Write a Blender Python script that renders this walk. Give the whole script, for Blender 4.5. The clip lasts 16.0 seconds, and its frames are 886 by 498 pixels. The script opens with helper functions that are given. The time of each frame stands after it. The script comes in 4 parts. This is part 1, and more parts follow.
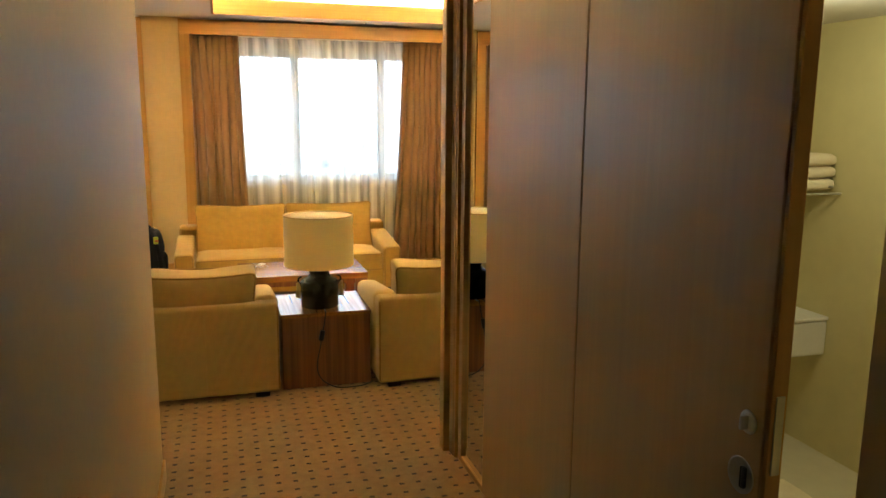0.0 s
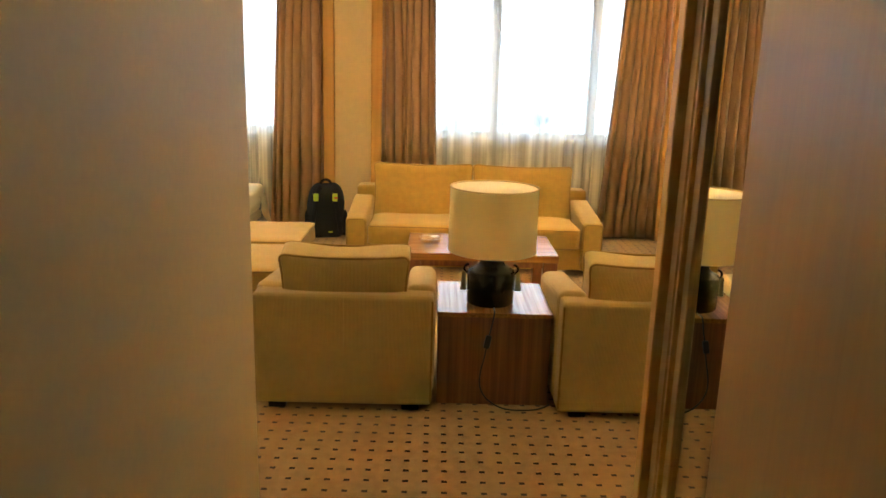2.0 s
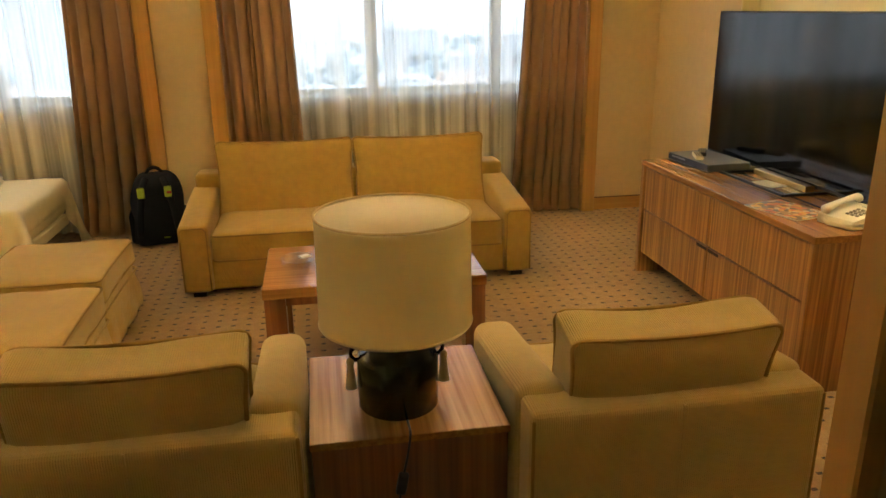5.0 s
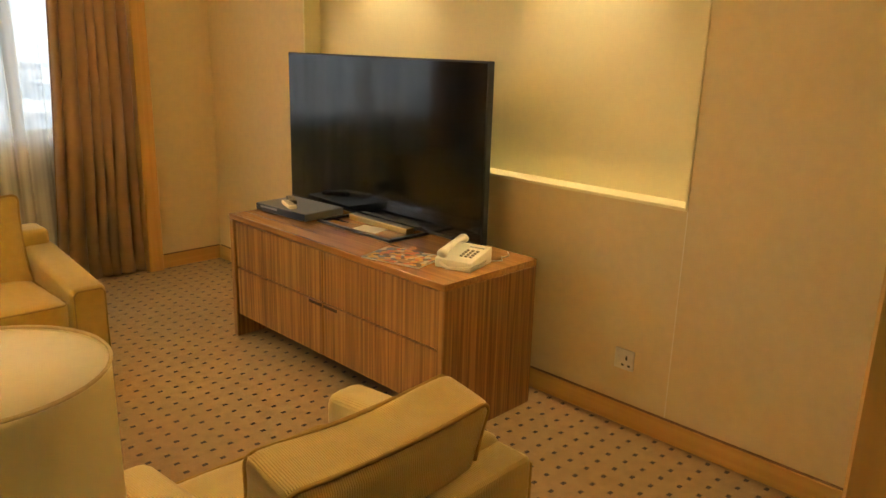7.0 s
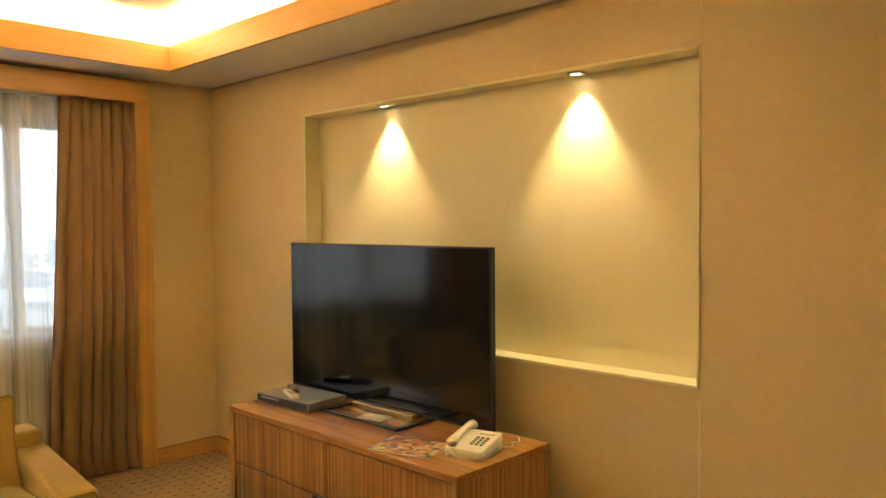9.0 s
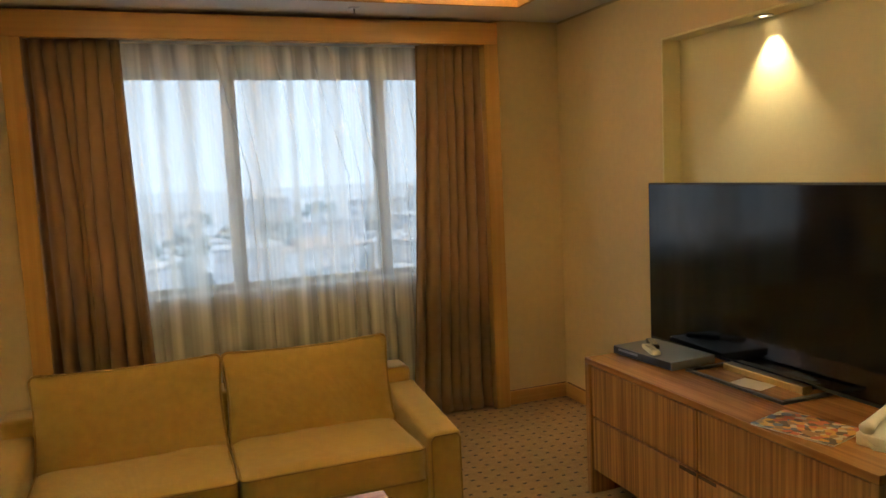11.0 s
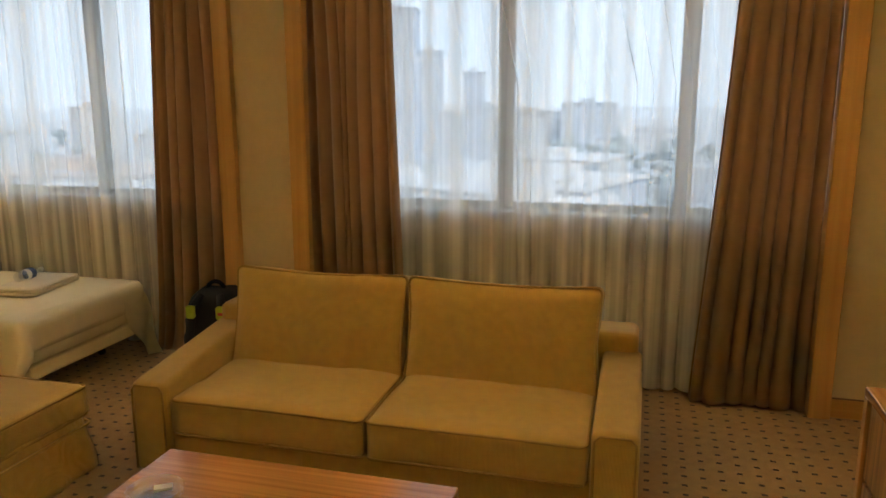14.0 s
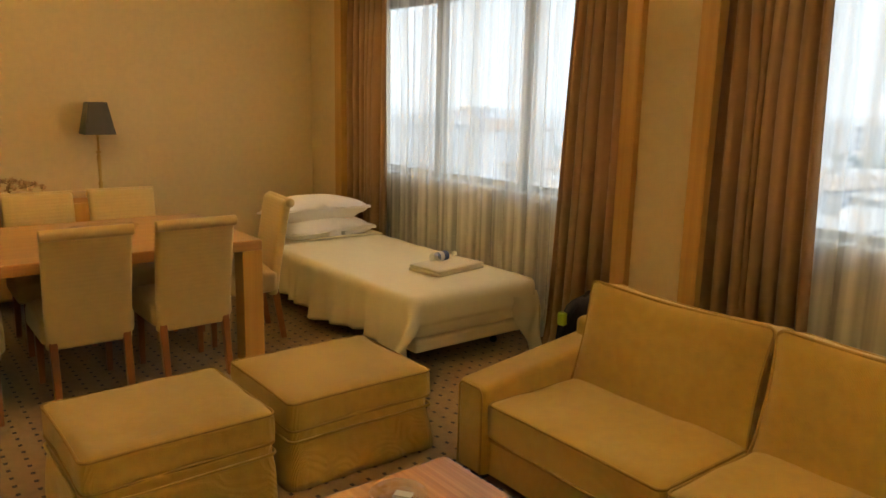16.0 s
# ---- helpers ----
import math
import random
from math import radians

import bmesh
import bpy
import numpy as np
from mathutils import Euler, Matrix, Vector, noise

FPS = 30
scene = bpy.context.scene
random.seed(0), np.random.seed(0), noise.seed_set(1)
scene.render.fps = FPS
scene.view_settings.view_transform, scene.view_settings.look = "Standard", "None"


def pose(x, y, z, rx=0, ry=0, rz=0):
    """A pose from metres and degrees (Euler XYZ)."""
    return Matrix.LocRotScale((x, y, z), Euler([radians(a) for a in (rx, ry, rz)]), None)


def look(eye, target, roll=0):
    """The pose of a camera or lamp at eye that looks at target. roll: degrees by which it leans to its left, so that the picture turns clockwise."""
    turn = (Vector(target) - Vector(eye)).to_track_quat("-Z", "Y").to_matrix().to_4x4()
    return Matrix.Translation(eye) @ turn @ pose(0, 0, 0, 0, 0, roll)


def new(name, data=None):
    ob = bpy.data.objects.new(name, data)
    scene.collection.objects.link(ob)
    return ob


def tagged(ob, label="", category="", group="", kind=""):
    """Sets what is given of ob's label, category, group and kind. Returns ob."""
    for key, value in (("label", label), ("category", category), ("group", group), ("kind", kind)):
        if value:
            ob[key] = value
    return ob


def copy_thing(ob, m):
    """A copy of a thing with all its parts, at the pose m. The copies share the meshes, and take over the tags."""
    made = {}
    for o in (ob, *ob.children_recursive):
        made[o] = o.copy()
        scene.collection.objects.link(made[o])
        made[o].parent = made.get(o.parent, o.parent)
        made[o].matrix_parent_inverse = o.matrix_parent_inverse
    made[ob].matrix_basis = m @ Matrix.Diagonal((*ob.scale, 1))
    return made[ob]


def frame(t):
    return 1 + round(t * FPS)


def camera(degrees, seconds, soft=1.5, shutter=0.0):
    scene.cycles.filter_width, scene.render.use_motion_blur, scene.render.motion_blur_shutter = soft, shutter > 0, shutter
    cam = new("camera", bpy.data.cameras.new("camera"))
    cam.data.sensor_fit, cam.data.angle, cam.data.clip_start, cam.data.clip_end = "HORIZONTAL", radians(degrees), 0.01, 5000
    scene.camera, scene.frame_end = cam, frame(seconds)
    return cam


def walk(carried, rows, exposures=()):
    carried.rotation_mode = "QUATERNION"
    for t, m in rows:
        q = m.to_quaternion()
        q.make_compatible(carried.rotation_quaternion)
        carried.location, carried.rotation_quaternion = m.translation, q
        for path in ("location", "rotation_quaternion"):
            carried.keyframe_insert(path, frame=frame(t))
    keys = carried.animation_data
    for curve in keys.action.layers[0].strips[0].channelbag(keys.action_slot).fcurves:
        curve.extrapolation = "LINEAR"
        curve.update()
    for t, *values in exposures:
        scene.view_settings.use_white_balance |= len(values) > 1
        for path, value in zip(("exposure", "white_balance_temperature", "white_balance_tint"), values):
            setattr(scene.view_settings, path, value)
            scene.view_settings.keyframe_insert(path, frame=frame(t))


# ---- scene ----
cam = camera(61.2, 16.0)
METRES, EYE, TILT, LEAN, TURN = 5.86, 1.62, 0.0, 0.0, -16.6
ROWS = [
    (0.0, 0.0, 0.0, 0.0, 0.08, -10.07, -0.45),
    (0.5, 0.0094, 0.0416, -0.0045, 6.15, -11.99, -1.17),
    (1.0, 0.0026, 0.087, -0.0057, 9.67, -11.58, -1.43),
    (1.5, -0.0015, 0.1289, -0.0096, 12.48, -12.72, -1.14),
    (2.0, -0.0039, 0.1841, -0.0102, 16.35, -13.58, -1.58),
    (2.5, -0.0139, 0.2279, -0.0137, 17.84, -14.97, -1.91),
    (3.0, -0.03, 0.2739, -0.0136, 17.44, -15.14, -1.18),
    (5.5, -0.0713, 0.4784, -0.0143, 1.54, -19.04, 0.02),
    (6.0, -0.0771, 0.5044, -0.0157, -6.68, -19.94, -1.08),
    (6.5, -0.094, 0.5224, -0.0112, -20.49, -18.31, -1.02),
    (7.0, -0.1081, 0.5366, -0.0092, -28.55, -15.3, -1.53),
    (7.5, -0.1115, 0.5402, -0.0068, -30.7, -12.0, 0.35),
    (8.0, -0.1128, 0.5425, -0.0052, -31.36, -10.63, 0.91),
    (8.5, -0.113, 0.5434, -0.0018, -30.18, -6.84, 1.05),
    (9.0, -0.1151, 0.5429, -0.0005, -29.44, -2.15, 0.51),
    (9.5, -0.115, 0.5446, -0.0013, -28.98, -0.43, 0.38),
    (10.0, -0.1232, 0.5574, -0.001, -19.65, -2.26, 0.96),
    (12.5, -0.0378, 0.6938, -0.0044, 11.91, -6.72, 0.99),
    (13.0, 0.0006, 0.7238, -0.0074, 20.53, -8.09, 0.35),
    (13.5, 0.0258, 0.7464, -0.0104, 25.81, -10.56, -0.06),
    (14.0, 0.0459, 0.7744, -0.0129, 31.59, -11.46, 0.06),
    (14.5, 0.0582, 0.7997, -0.012, 41.67, -11.94, 0.6),
    (15.0, 0.0779, 0.8276, -0.01, 55.82, -12.1, 0.28),
    (15.5, 0.0796, 0.8508, -0.0145, 63.95, -12.63, -0.3),
    (16.0, 0.0626, 0.8843, -0.0136, 68.94, -11.52, -1.23),
]
walk(cam, [(t, pose(0, 0, EYE, TILT, LEAN, TURN) @ pose(METRES * x, METRES * y, METRES * z, 90 + pitch, roll, yaw)) for t, x, y, z, yaw, pitch, roll in ROWS],
     exposures=[(0.0, 1.2, 6100, 4), (3.0, 1.05, 6050, 5), (5.5, 0.35, 6450, 5), (8.0, 0.55, 6850, 6), (9.5, 0.32, 6700, 6), (10.0, -0.05, 6250, 5), (10.2, -0.15, 6200, 5), (12.5, -0.4, 6150, 5), (14.0, -0.38, 6300, 6), (15.0, -0.18, 6650, 6), (16.0, -0.1, 6950, 6)])

# ---- world and light ----
world = bpy.data.worlds.new("sky")
scene.world = world
world.use_nodes = True
wn = world.node_tree
sky = wn.nodes.new("ShaderNodeTexSky")
sky.sky_type = "NISHITA"
sky.sun_disc = False
sky.sun_elevation, sky.sun_rotation = radians(38), radians(150)
sky.air_density, sky.dust_density, sky.ozone_density = 1.0, 4.0, 1.5
wn.nodes["Background"].inputs["Strength"].default_value = 0.15
wn.links.new(sky.outputs["Color"], wn.nodes["Background"].inputs["Color"])

WARM = (1.0, 0.72, 0.36)


def lamp(name, kind, m, energy, colour, **props):
    data = bpy.data.lights.new(name, kind)
    data.energy, data.color = energy, colour
    if kind == "AREA":
        data.shape, data.size, data.size_y = "RECTANGLE", props["sx"], props["sy"]
    if kind == "SPOT":
        data.spot_size, data.spot_blend, data.shadow_soft_size = radians(props["cone"]), props["blend"], 0.02
    if kind == "SUN":
        data.angle = radians(props["angle"])
    if kind == "POINT":
        data.shadow_soft_size = props["r"]
    ob = new(name, data)
    ob.matrix_world = m
    return ob


lamp("sun", "SUN", look((40, -70, 60), (0, 0, 0)), 1.5, (1, 0.97, 0.92), angle=12)

# coffer: hole in the ceiling, ledge behind the fascia, raised ceiling above
CEIL = 2.56
CX0, CX1, CY0, CY1 = 0.0, 2.45, 4.15, 7.68
LEDGE, RAISED = 0.20, 2.86
# The second coffer is unseen, added with its lamps to light the dining side.
COFFERS = ((CX0, CX1, CY0, CY1), (-3.75, -1.25, CY0, CY1))
COVE = 57.0
for x0, x1, y0, y1 in COFFERS:
    for x, y, sx, sy in (((x0 + x1) / 2, y1 + 0.11, x1 - x0 + 0.2, 0.05), ((x0 + x1) / 2, y0 - 0.11, x1 - x0 + 0.2, 0.05),
                         (x0 - 0.11, (y0 + y1) / 2, 0.05, y1 - y0 + 0.2), (x1 + 0.11, (y0 + y1) / 2, 0.05, y1 - y0 + 0.2)):
        lamp("cove_lamp", "AREA", pose(x, y, CEIL + 0.05, 180), COVE * max(sx, sy) / 3, WARM, sx=sx, sy=sy)
for y in (5.08, 6.32):
    lamp("niche_spot", "SPOT", look((3.0, y, 2.245), (3.035, y, 1.2)), 74, (1.0, 0.82, 0.50), cone=80, blend=0.75)
lamp("bathroom_lamp", "POINT", pose(2.1, 2.1, 1.95), 6.0, (1.0, 0.88, 0.55), r=0.08)


# ---- materials ----
def material(name, colour, rough=0.6, metal=0.0, vary=0.12, scale=8.0, bump=0.0, bump_scale=60.0, stretch=(1, 1, 1), sheen=0.0, coat=0.0, emit=None):
    """A principled material with two scales of colour variation and a fine relief."""
    m = bpy.data.materials.new(name)
    m.use_nodes = True
    n, l = m.node_tree.nodes, m.node_tree.links
    b = n["Principled BSDF"]
    b.inputs["Roughness"].default_value, b.inputs["Metallic"].default_value = rough, metal
    b.inputs["Sheen Weight"].default_value = sheen
    b.inputs["Coat Weight"].default_value = coat
    b.inputs["Coat Roughness"].default_value = 0.12
    tc = n.new("ShaderNodeTexCoord")
    mp = n.new("ShaderNodeMapping")
    mp.inputs["Scale"].default_value = stretch
    l.new(tc.outputs["Object"], mp.inputs["Vector"])
    big = n.new("ShaderNodeTexNoise")
    big.inputs["Scale"].default_value, big.inputs["Detail"].default_value = scale * 0.25, 3
    fine = n.new("ShaderNodeTexNoise")
    fine.inputs["Scale"].default_value, fine.inputs["Detail"].default_value = scale * 4, 4
    l.new(mp.outputs["Vector"], big.inputs["Vector"])
    l.new(mp.outputs["Vector"], fine.inputs["Vector"])
    add = n.new("ShaderNodeMath")
    add.operation = "ADD"
    l.new(big.outputs["Fac"], add.inputs[0])
    l.new(fine.outputs["Fac"], add.inputs[1])
    rng = n.new("ShaderNodeMapRange")
    rng.inputs["From Min"].default_value, rng.inputs["From Max"].default_value = 0.6, 1.4
    rng.inputs["To Min"].default_value, rng.inputs["To Max"].default_value = 1 - vary, 1 + vary
    l.new(add.outputs[0], rng.inputs["Value"])
    mul = n.new("ShaderNodeVectorMath")
    mul.operation = "SCALE"
    mul.inputs[0].default_value = colour
    l.new(rng.outputs["Result"], mul.inputs["Scale"])
    l.new(mul.outputs[0], b.inputs["Base Color"])
    if bump:
        bn = n.new("ShaderNodeTexNoise")
        bn.inputs["Scale"].default_value, bn.inputs["Detail"].default_value = bump_scale, 3
        l.new(mp.outputs["Vector"], bn.inputs["Vector"])
        bp = n.new("ShaderNodeBump")
        bp.inputs["Strength"].default_value, bp.inputs["Distance"].default_value = bump, 0.004
        l.new(bn.outputs["Fac"], bp.inputs["Height"])
        l.new(bp.outputs["Normal"], b.inputs["Normal"])
    if emit:
        b.inputs["Emission Color"].default_value, b.inputs["Emission Strength"].default_value = (*emit[:3], 1), emit[3]
    return m


def striped_wood(name, dark, light, axis, freq, rough=0.32, contrast=1.0, coat=0.25, distort=1.2):
    """Straight-grained veneer: thin uneven stripes that run along one axis."""
    m = bpy.data.materials.new(name)
    m.use_nodes = True
    n, l = m.node_tree.nodes, m.node_tree.links
    b = n["Principled BSDF"]
    b.inputs["Roughness"].default_value = rough
    b.inputs["Coat Weight"].default_value, b.inputs["Coat Roughness"].default_value = coat, 0.15
    tc = n.new("ShaderNodeTexCoord")
    mp = n.new("ShaderNodeMapping")
    s = [freq, freq, freq]
    s["xyz".index(axis)] = freq * 0.02
    mp.inputs["Scale"].default_value = s
    l.new(tc.outputs["Object"], mp.inputs["Vector"])
    a = n.new("ShaderNodeTexNoise")
    a.inputs["Scale"].default_value, a.inputs["Detail"].default_value, a.inputs["Distortion"].default_value = 1.0, 4, distort * 0.2
    l.new(mp.outputs["Vector"], a.inputs["Vector"])
    c = n.new("ShaderNodeTexNoise")
    c.inputs["Scale"].default_value, c.inputs["Detail"].default_value = 0.13, 2
    l.new(mp.outputs["Vector"], c.inputs["Vector"])
    mix = n.new("ShaderNodeMath")
    mix.operation = "MULTIPLY_ADD"
    mix.inputs[1].default_value = 0.35
    l.new(c.outputs["Fac"], mix.inputs[0])
    l.new(a.outputs["Fac"], mix.inputs[2])
    ramp = n.new("ShaderNodeValToRGB")
    ramp.color_ramp.elements[0].position, ramp.color_ramp.elements[0].color = 0.675 - 0.16 / contrast, (*dark, 1)
    ramp.color_ramp.elements[1].position, ramp.color_ramp.elements[1].color = 0.675 + 0.16 / contrast, (*light, 1)
    l.new(mix.outputs[0], ramp.inputs["Fac"])
    l.new(ramp.outputs["Color"], b.inputs["Base Color"])
    bp = n.new("ShaderNodeBump")
    bp.inputs["Strength"].default_value, bp.inputs["Distance"].default_value = 0.03, 0.001
    l.new(a.outputs["Fac"], bp.inputs["Height"])
    l.new(bp.outputs["Normal"], b.inputs["Normal"])
    return m


def woven(name, colour, pitch, axis="x", depth=0.5, vary=0.1, rough=0.9, sheen=0.25):
    """A fabric with a fine rib of that pitch."""
    m = material(name, colour, rough, vary=vary, scale=6, sheen=sheen)
    n, l = m.node_tree.nodes, m.node_tree.links
    tc = n.new("ShaderNodeTexCoord")
    w = n.new("ShaderNodeTexWave")
    w.bands_direction = axis.upper()
    w.inputs["Scale"].default_value, w.inputs["Distortion"].default_value, w.inputs["Detail"].default_value = 0.314 / pitch, 1.5, 2
    w.inputs["Detail Scale"].default_value = 2.5
    l.new(tc.outputs["Object"], w.inputs["Vector"])
    f = n.new("ShaderNodeTexNoise")
    f.inputs["Scale"].default_value = 420
    l.new(tc.outputs["Object"], f.inputs["Vector"])
    s = n.new("ShaderNodeMath")
    s.operation = "ADD"
    l.new(w.outputs["Fac"], s.inputs[0])
    l.new(f.outputs["Fac"], s.inputs[1])
    bp = n.new("ShaderNodeBump")
    bp.inputs["Strength"].default_value, bp.inputs["Distance"].default_value = depth, 0.002
    l.new(s.outputs[0], bp.inputs["Height"])
    l.new(bp.outputs["Normal"], n["Principled BSDF"].inputs["Normal"])
    return m


def carpet_material():
    """Looped tan carpet with small dark dots in straight rows."""
    m = material("carpet", (0.29, 0.180, 0.070), 0.95, vary=0.25, scale=5, bump=0.5, bump_scale=260, sheen=0.2)
    n, l = m.node_tree.nodes, m.node_tree.links
    b = n["Principled BSDF"]
    base = b.inputs["Base Color"].links[0].from_socket
    tc = n.new("ShaderNodeTexCoord")
    sep = n.new("ShaderNodeSeparateXYZ")
    wob = n.new("ShaderNodeTexNoise")
    wob.inputs["Scale"].default_value = 90
    l.new(tc.outputs["Object"], wob.inputs["Vector"])
    off = n.new("ShaderNodeVectorMath")
    off.operation = "MULTIPLY_ADD"
    off.inputs[1].default_value = (0.007, 0.007, 0)
    l.new(wob.outputs["Color"], off.inputs[0])
    l.new(tc.outputs["Object"], off.inputs[2])
    l.new(off.outputs[0], sep.inputs[0])

    def calc(op, a, v, w=None):
        k = n.new("ShaderNodeMath")
        k.operation = op
        for i, q in enumerate((a, v, w)):
            if q is None:
                continue
            if isinstance(q, (int, float)):
                k.inputs[i].default_value = q
            else:
                l.new(q, k.inputs[i])
        return k.outputs[0]

    px, py, hx, hy = DOTX, DOTY, 0.0112, 0.0082
    rows = calc("DIVIDE", calc("SUBTRACT", sep.outputs["Y"], 4.282 - 0.5 * py - 0.005), py)
    row = calc("FLOOR", rows, 0)
    fy = calc("ABSOLUTE", calc("SUBTRACT", calc("SUBTRACT", rows, row), 0.5), 0)
    cols = calc("DIVIDE", calc("SUBTRACT", sep.outputs["X"], 0.353 - 0.5 * px - 0.005), px)
    fx = calc("ABSOLUTE", calc("SUBTRACT", calc("FRACT", cols, 0), 0.5), 0)
    dot = calc("MULTIPLY", calc("LESS_THAN", fx, hx / px), calc("LESS_THAN", fy, hy / py))
    mix = n.new("ShaderNodeMix")
    mix.data_type = "RGBA"
    l.new(dot, mix.inputs["Factor"])
    l.new(base, mix.inputs["A"])
    mix.inputs["B"].default_value = (0.035, 0.016, 0.010, 1)
    l.new(mix.outputs["Result"], b.inputs["Base Color"])
    return m


def sheer_material():
    m = bpy.data.materials.new("sheer_voile")
    m.use_nodes = True
    n, l = m.node_tree.nodes, m.node_tree.links
    n.remove(n["Principled BSDF"])
    tr, tl, df = n.new("ShaderNodeBsdfTransparent"), n.new("ShaderNodeBsdfTranslucent"), n.new("ShaderNodeBsdfDiffuse")
    tr.inputs["Color"].default_value = (0.97, 0.97, 1, 1)
    tl.inputs["Color"].default_value = (0.90, 0.89, 0.86, 1)
    df.inputs["Color"].default_value = (0.88, 0.85, 0.77, 1)
    a, c = n.new("ShaderNodeMixShader"), n.new("ShaderNodeMixShader")
    a.inputs[0].default_value = 0.55
    l.new(tl.outputs[0], a.inputs[1])
    l.new(df.outputs[0], a.inputs[2])
    nz = n.new("ShaderNodeTexNoise")
    nz.inputs["Scale"].default_value, nz.inputs["Detail"].default_value = 1.0, 2
    tc = n.new("ShaderNodeTexCoord")
    mp = n.new("ShaderNodeMapping")
    mp.inputs["Scale"].default_value = (15, 4, 0.09)
    l.new(tc.outputs["Object"], mp.inputs["Vector"])
    l.new(mp.outputs["Vector"], nz.inputs["Vector"])
    rg = n.new("ShaderNodeMapRange")
    rg.inputs["From Min"].default_value, rg.inputs["From Max"].default_value = 0.36, 0.66
    rg.inputs["To Min"].default_value, rg.inputs["To Max"].default_value = 0.29, 0.74
    l.new(nz.outputs["Fac"], rg.inputs["Value"])
    l.new(rg.outputs["Result"], c.inputs[0])
    l.new(tr.outputs[0], c.inputs[1])
    l.new(a.outputs[0], c.inputs[2])
    l.new(c.outputs[0], n["Material Output"].inputs["Surface"])
    return m


def glass_material(name, colour=(1, 1, 1), rough=0.0, ior=1.45):
    m = bpy.data.materials.new(name)
    m.use_nodes = True
    b = m.node_tree.nodes["Principled BSDF"]
    b.inputs["Base Color"].default_value = (*colour, 1)
    b.inputs["Transmission Weight"].default_value, b.inputs["Roughness"].default_value, b.inputs["IOR"].default_value = 1, rough, ior
    return m


def wallpaper_material():
    m = woven("wallpaper", (0.70, 0.555, 0.31), 0.004, "z", 0.12, 0.05, 0.75, 0.0)
    return m


DOTX, DOTY = 0.0755, 0.0775
CARPET = carpet_material()
WALLPAPER = wallpaper_material()
SATIN = material("satin_beige_panel", (0.72, 0.58, 0.33), 0.55, vary=0.04, scale=10, bump=0.06, bump_scale=120)
NICHE = material("niche_paint", (0.80, 0.72, 0.43), 0.6, vary=0.03, bump=0.05, bump_scale=150)
CEILING = material("ceiling_paint", (0.76, 0.72, 0.66), 0.8, vary=0.03, bump=0.05, bump_scale=120)
HONEY = striped_wood("honey_wood", (0.50, 0.26, 0.062), (0.62, 0.36, 0.10), "z", 40, 0.4, 0.5, 0.1)
HONEY_X = striped_wood("honey_wood_along", (0.50, 0.26, 0.062), (0.62, 0.36, 0.10), "x", 40, 0.4, 0.5, 0.1)
HONEY_Y = striped_wood("honey_wood_across", (0.50, 0.26, 0.062), (0.62, 0.36, 0.10), "y", 40, 0.4, 0.5, 0.1)
DOORWOOD = striped_wood("door_veneer", (0.44, 0.26, 0.10), (0.50, 0.305, 0.122), "z", 60, 0.42, 0.4, 0.1)
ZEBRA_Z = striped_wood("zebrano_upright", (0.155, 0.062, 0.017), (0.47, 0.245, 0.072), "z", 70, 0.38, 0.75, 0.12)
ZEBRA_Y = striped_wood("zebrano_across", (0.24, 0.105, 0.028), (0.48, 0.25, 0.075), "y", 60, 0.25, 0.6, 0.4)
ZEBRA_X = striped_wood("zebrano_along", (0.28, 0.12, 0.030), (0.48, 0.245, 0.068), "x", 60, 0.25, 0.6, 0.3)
# Darker, redder copy of the zebrano, for the table body, legs and aprons.
ZEBRA_RED_Z = striped_wood("red_brown_zebrano", (0.14, 0.048, 0.015), (0.30, 0.12, 0.038), "z", 60, 0.35, 0.7, 0.2)
TABLEWOOD = striped_wood("dining_wood", (0.42, 0.20, 0.06), (0.55, 0.29, 0.10), "y", 45, 0.3, 0.5, 0.3)
LEGWOOD = material("leg_wood", (0.27, 0.095, 0.026), 0.4, vary=0.2, scale=10, stretch=(4, 4, 0.6))
SOFA = woven("mustard_fabric", (0.46, 0.295, 0.050), 0.0045, "x", 0.6, 0.14)
CHAIRF = woven("straw_fabric", (0.52, 0.38, 0.125), 0.006, "x", 0.6, 0.10)
PIPING = material("piping_cord", (0.34, 0.215, 0.05), 0.85, vary=0.08)
DINEF = woven("cream_chair_fabric", (0.57, 0.42, 0.175), 0.004, "y", 0.3, 0.06)
DRAPE = woven("brown_drape", (0.45, 0.26, 0.115), 0.003, "x", 0.2, 0.06, 0.75, 0.3)
SHEER = sheer_material()
BLACK = material("black_plastic", (0.012, 0.012, 0.013), 0.35, vary=0.1)
BLACKGLOSS = material("black_ceramic", (0.005, 0.005, 0.005), 0.22, vary=0.1, coat=0.15)
SCREEN = material("tv_screen", (0.004, 0.004, 0.005), 0.09, vary=0.02)
BRASS = material("brass", (0.60, 0.40, 0.14), 0.28, 1.0, vary=0.12, scale=20)
STEEL = material("brushed_steel", (0.50, 0.48, 0.45), 0.32, 1.0, vary=0.1, scale=20)
SILVER = material("silver_plastic", (0.26, 0.27, 0.29), 0.35, 0.5, vary=0.06)
ALU = material("window_frame_paint", (0.42, 0.40, 0.37), 0.5, vary=0.05)
PARAPET = material("parapet_paint", (0.80, 0.73, 0.58), 0.85, vary=0.06, bump=0.1)


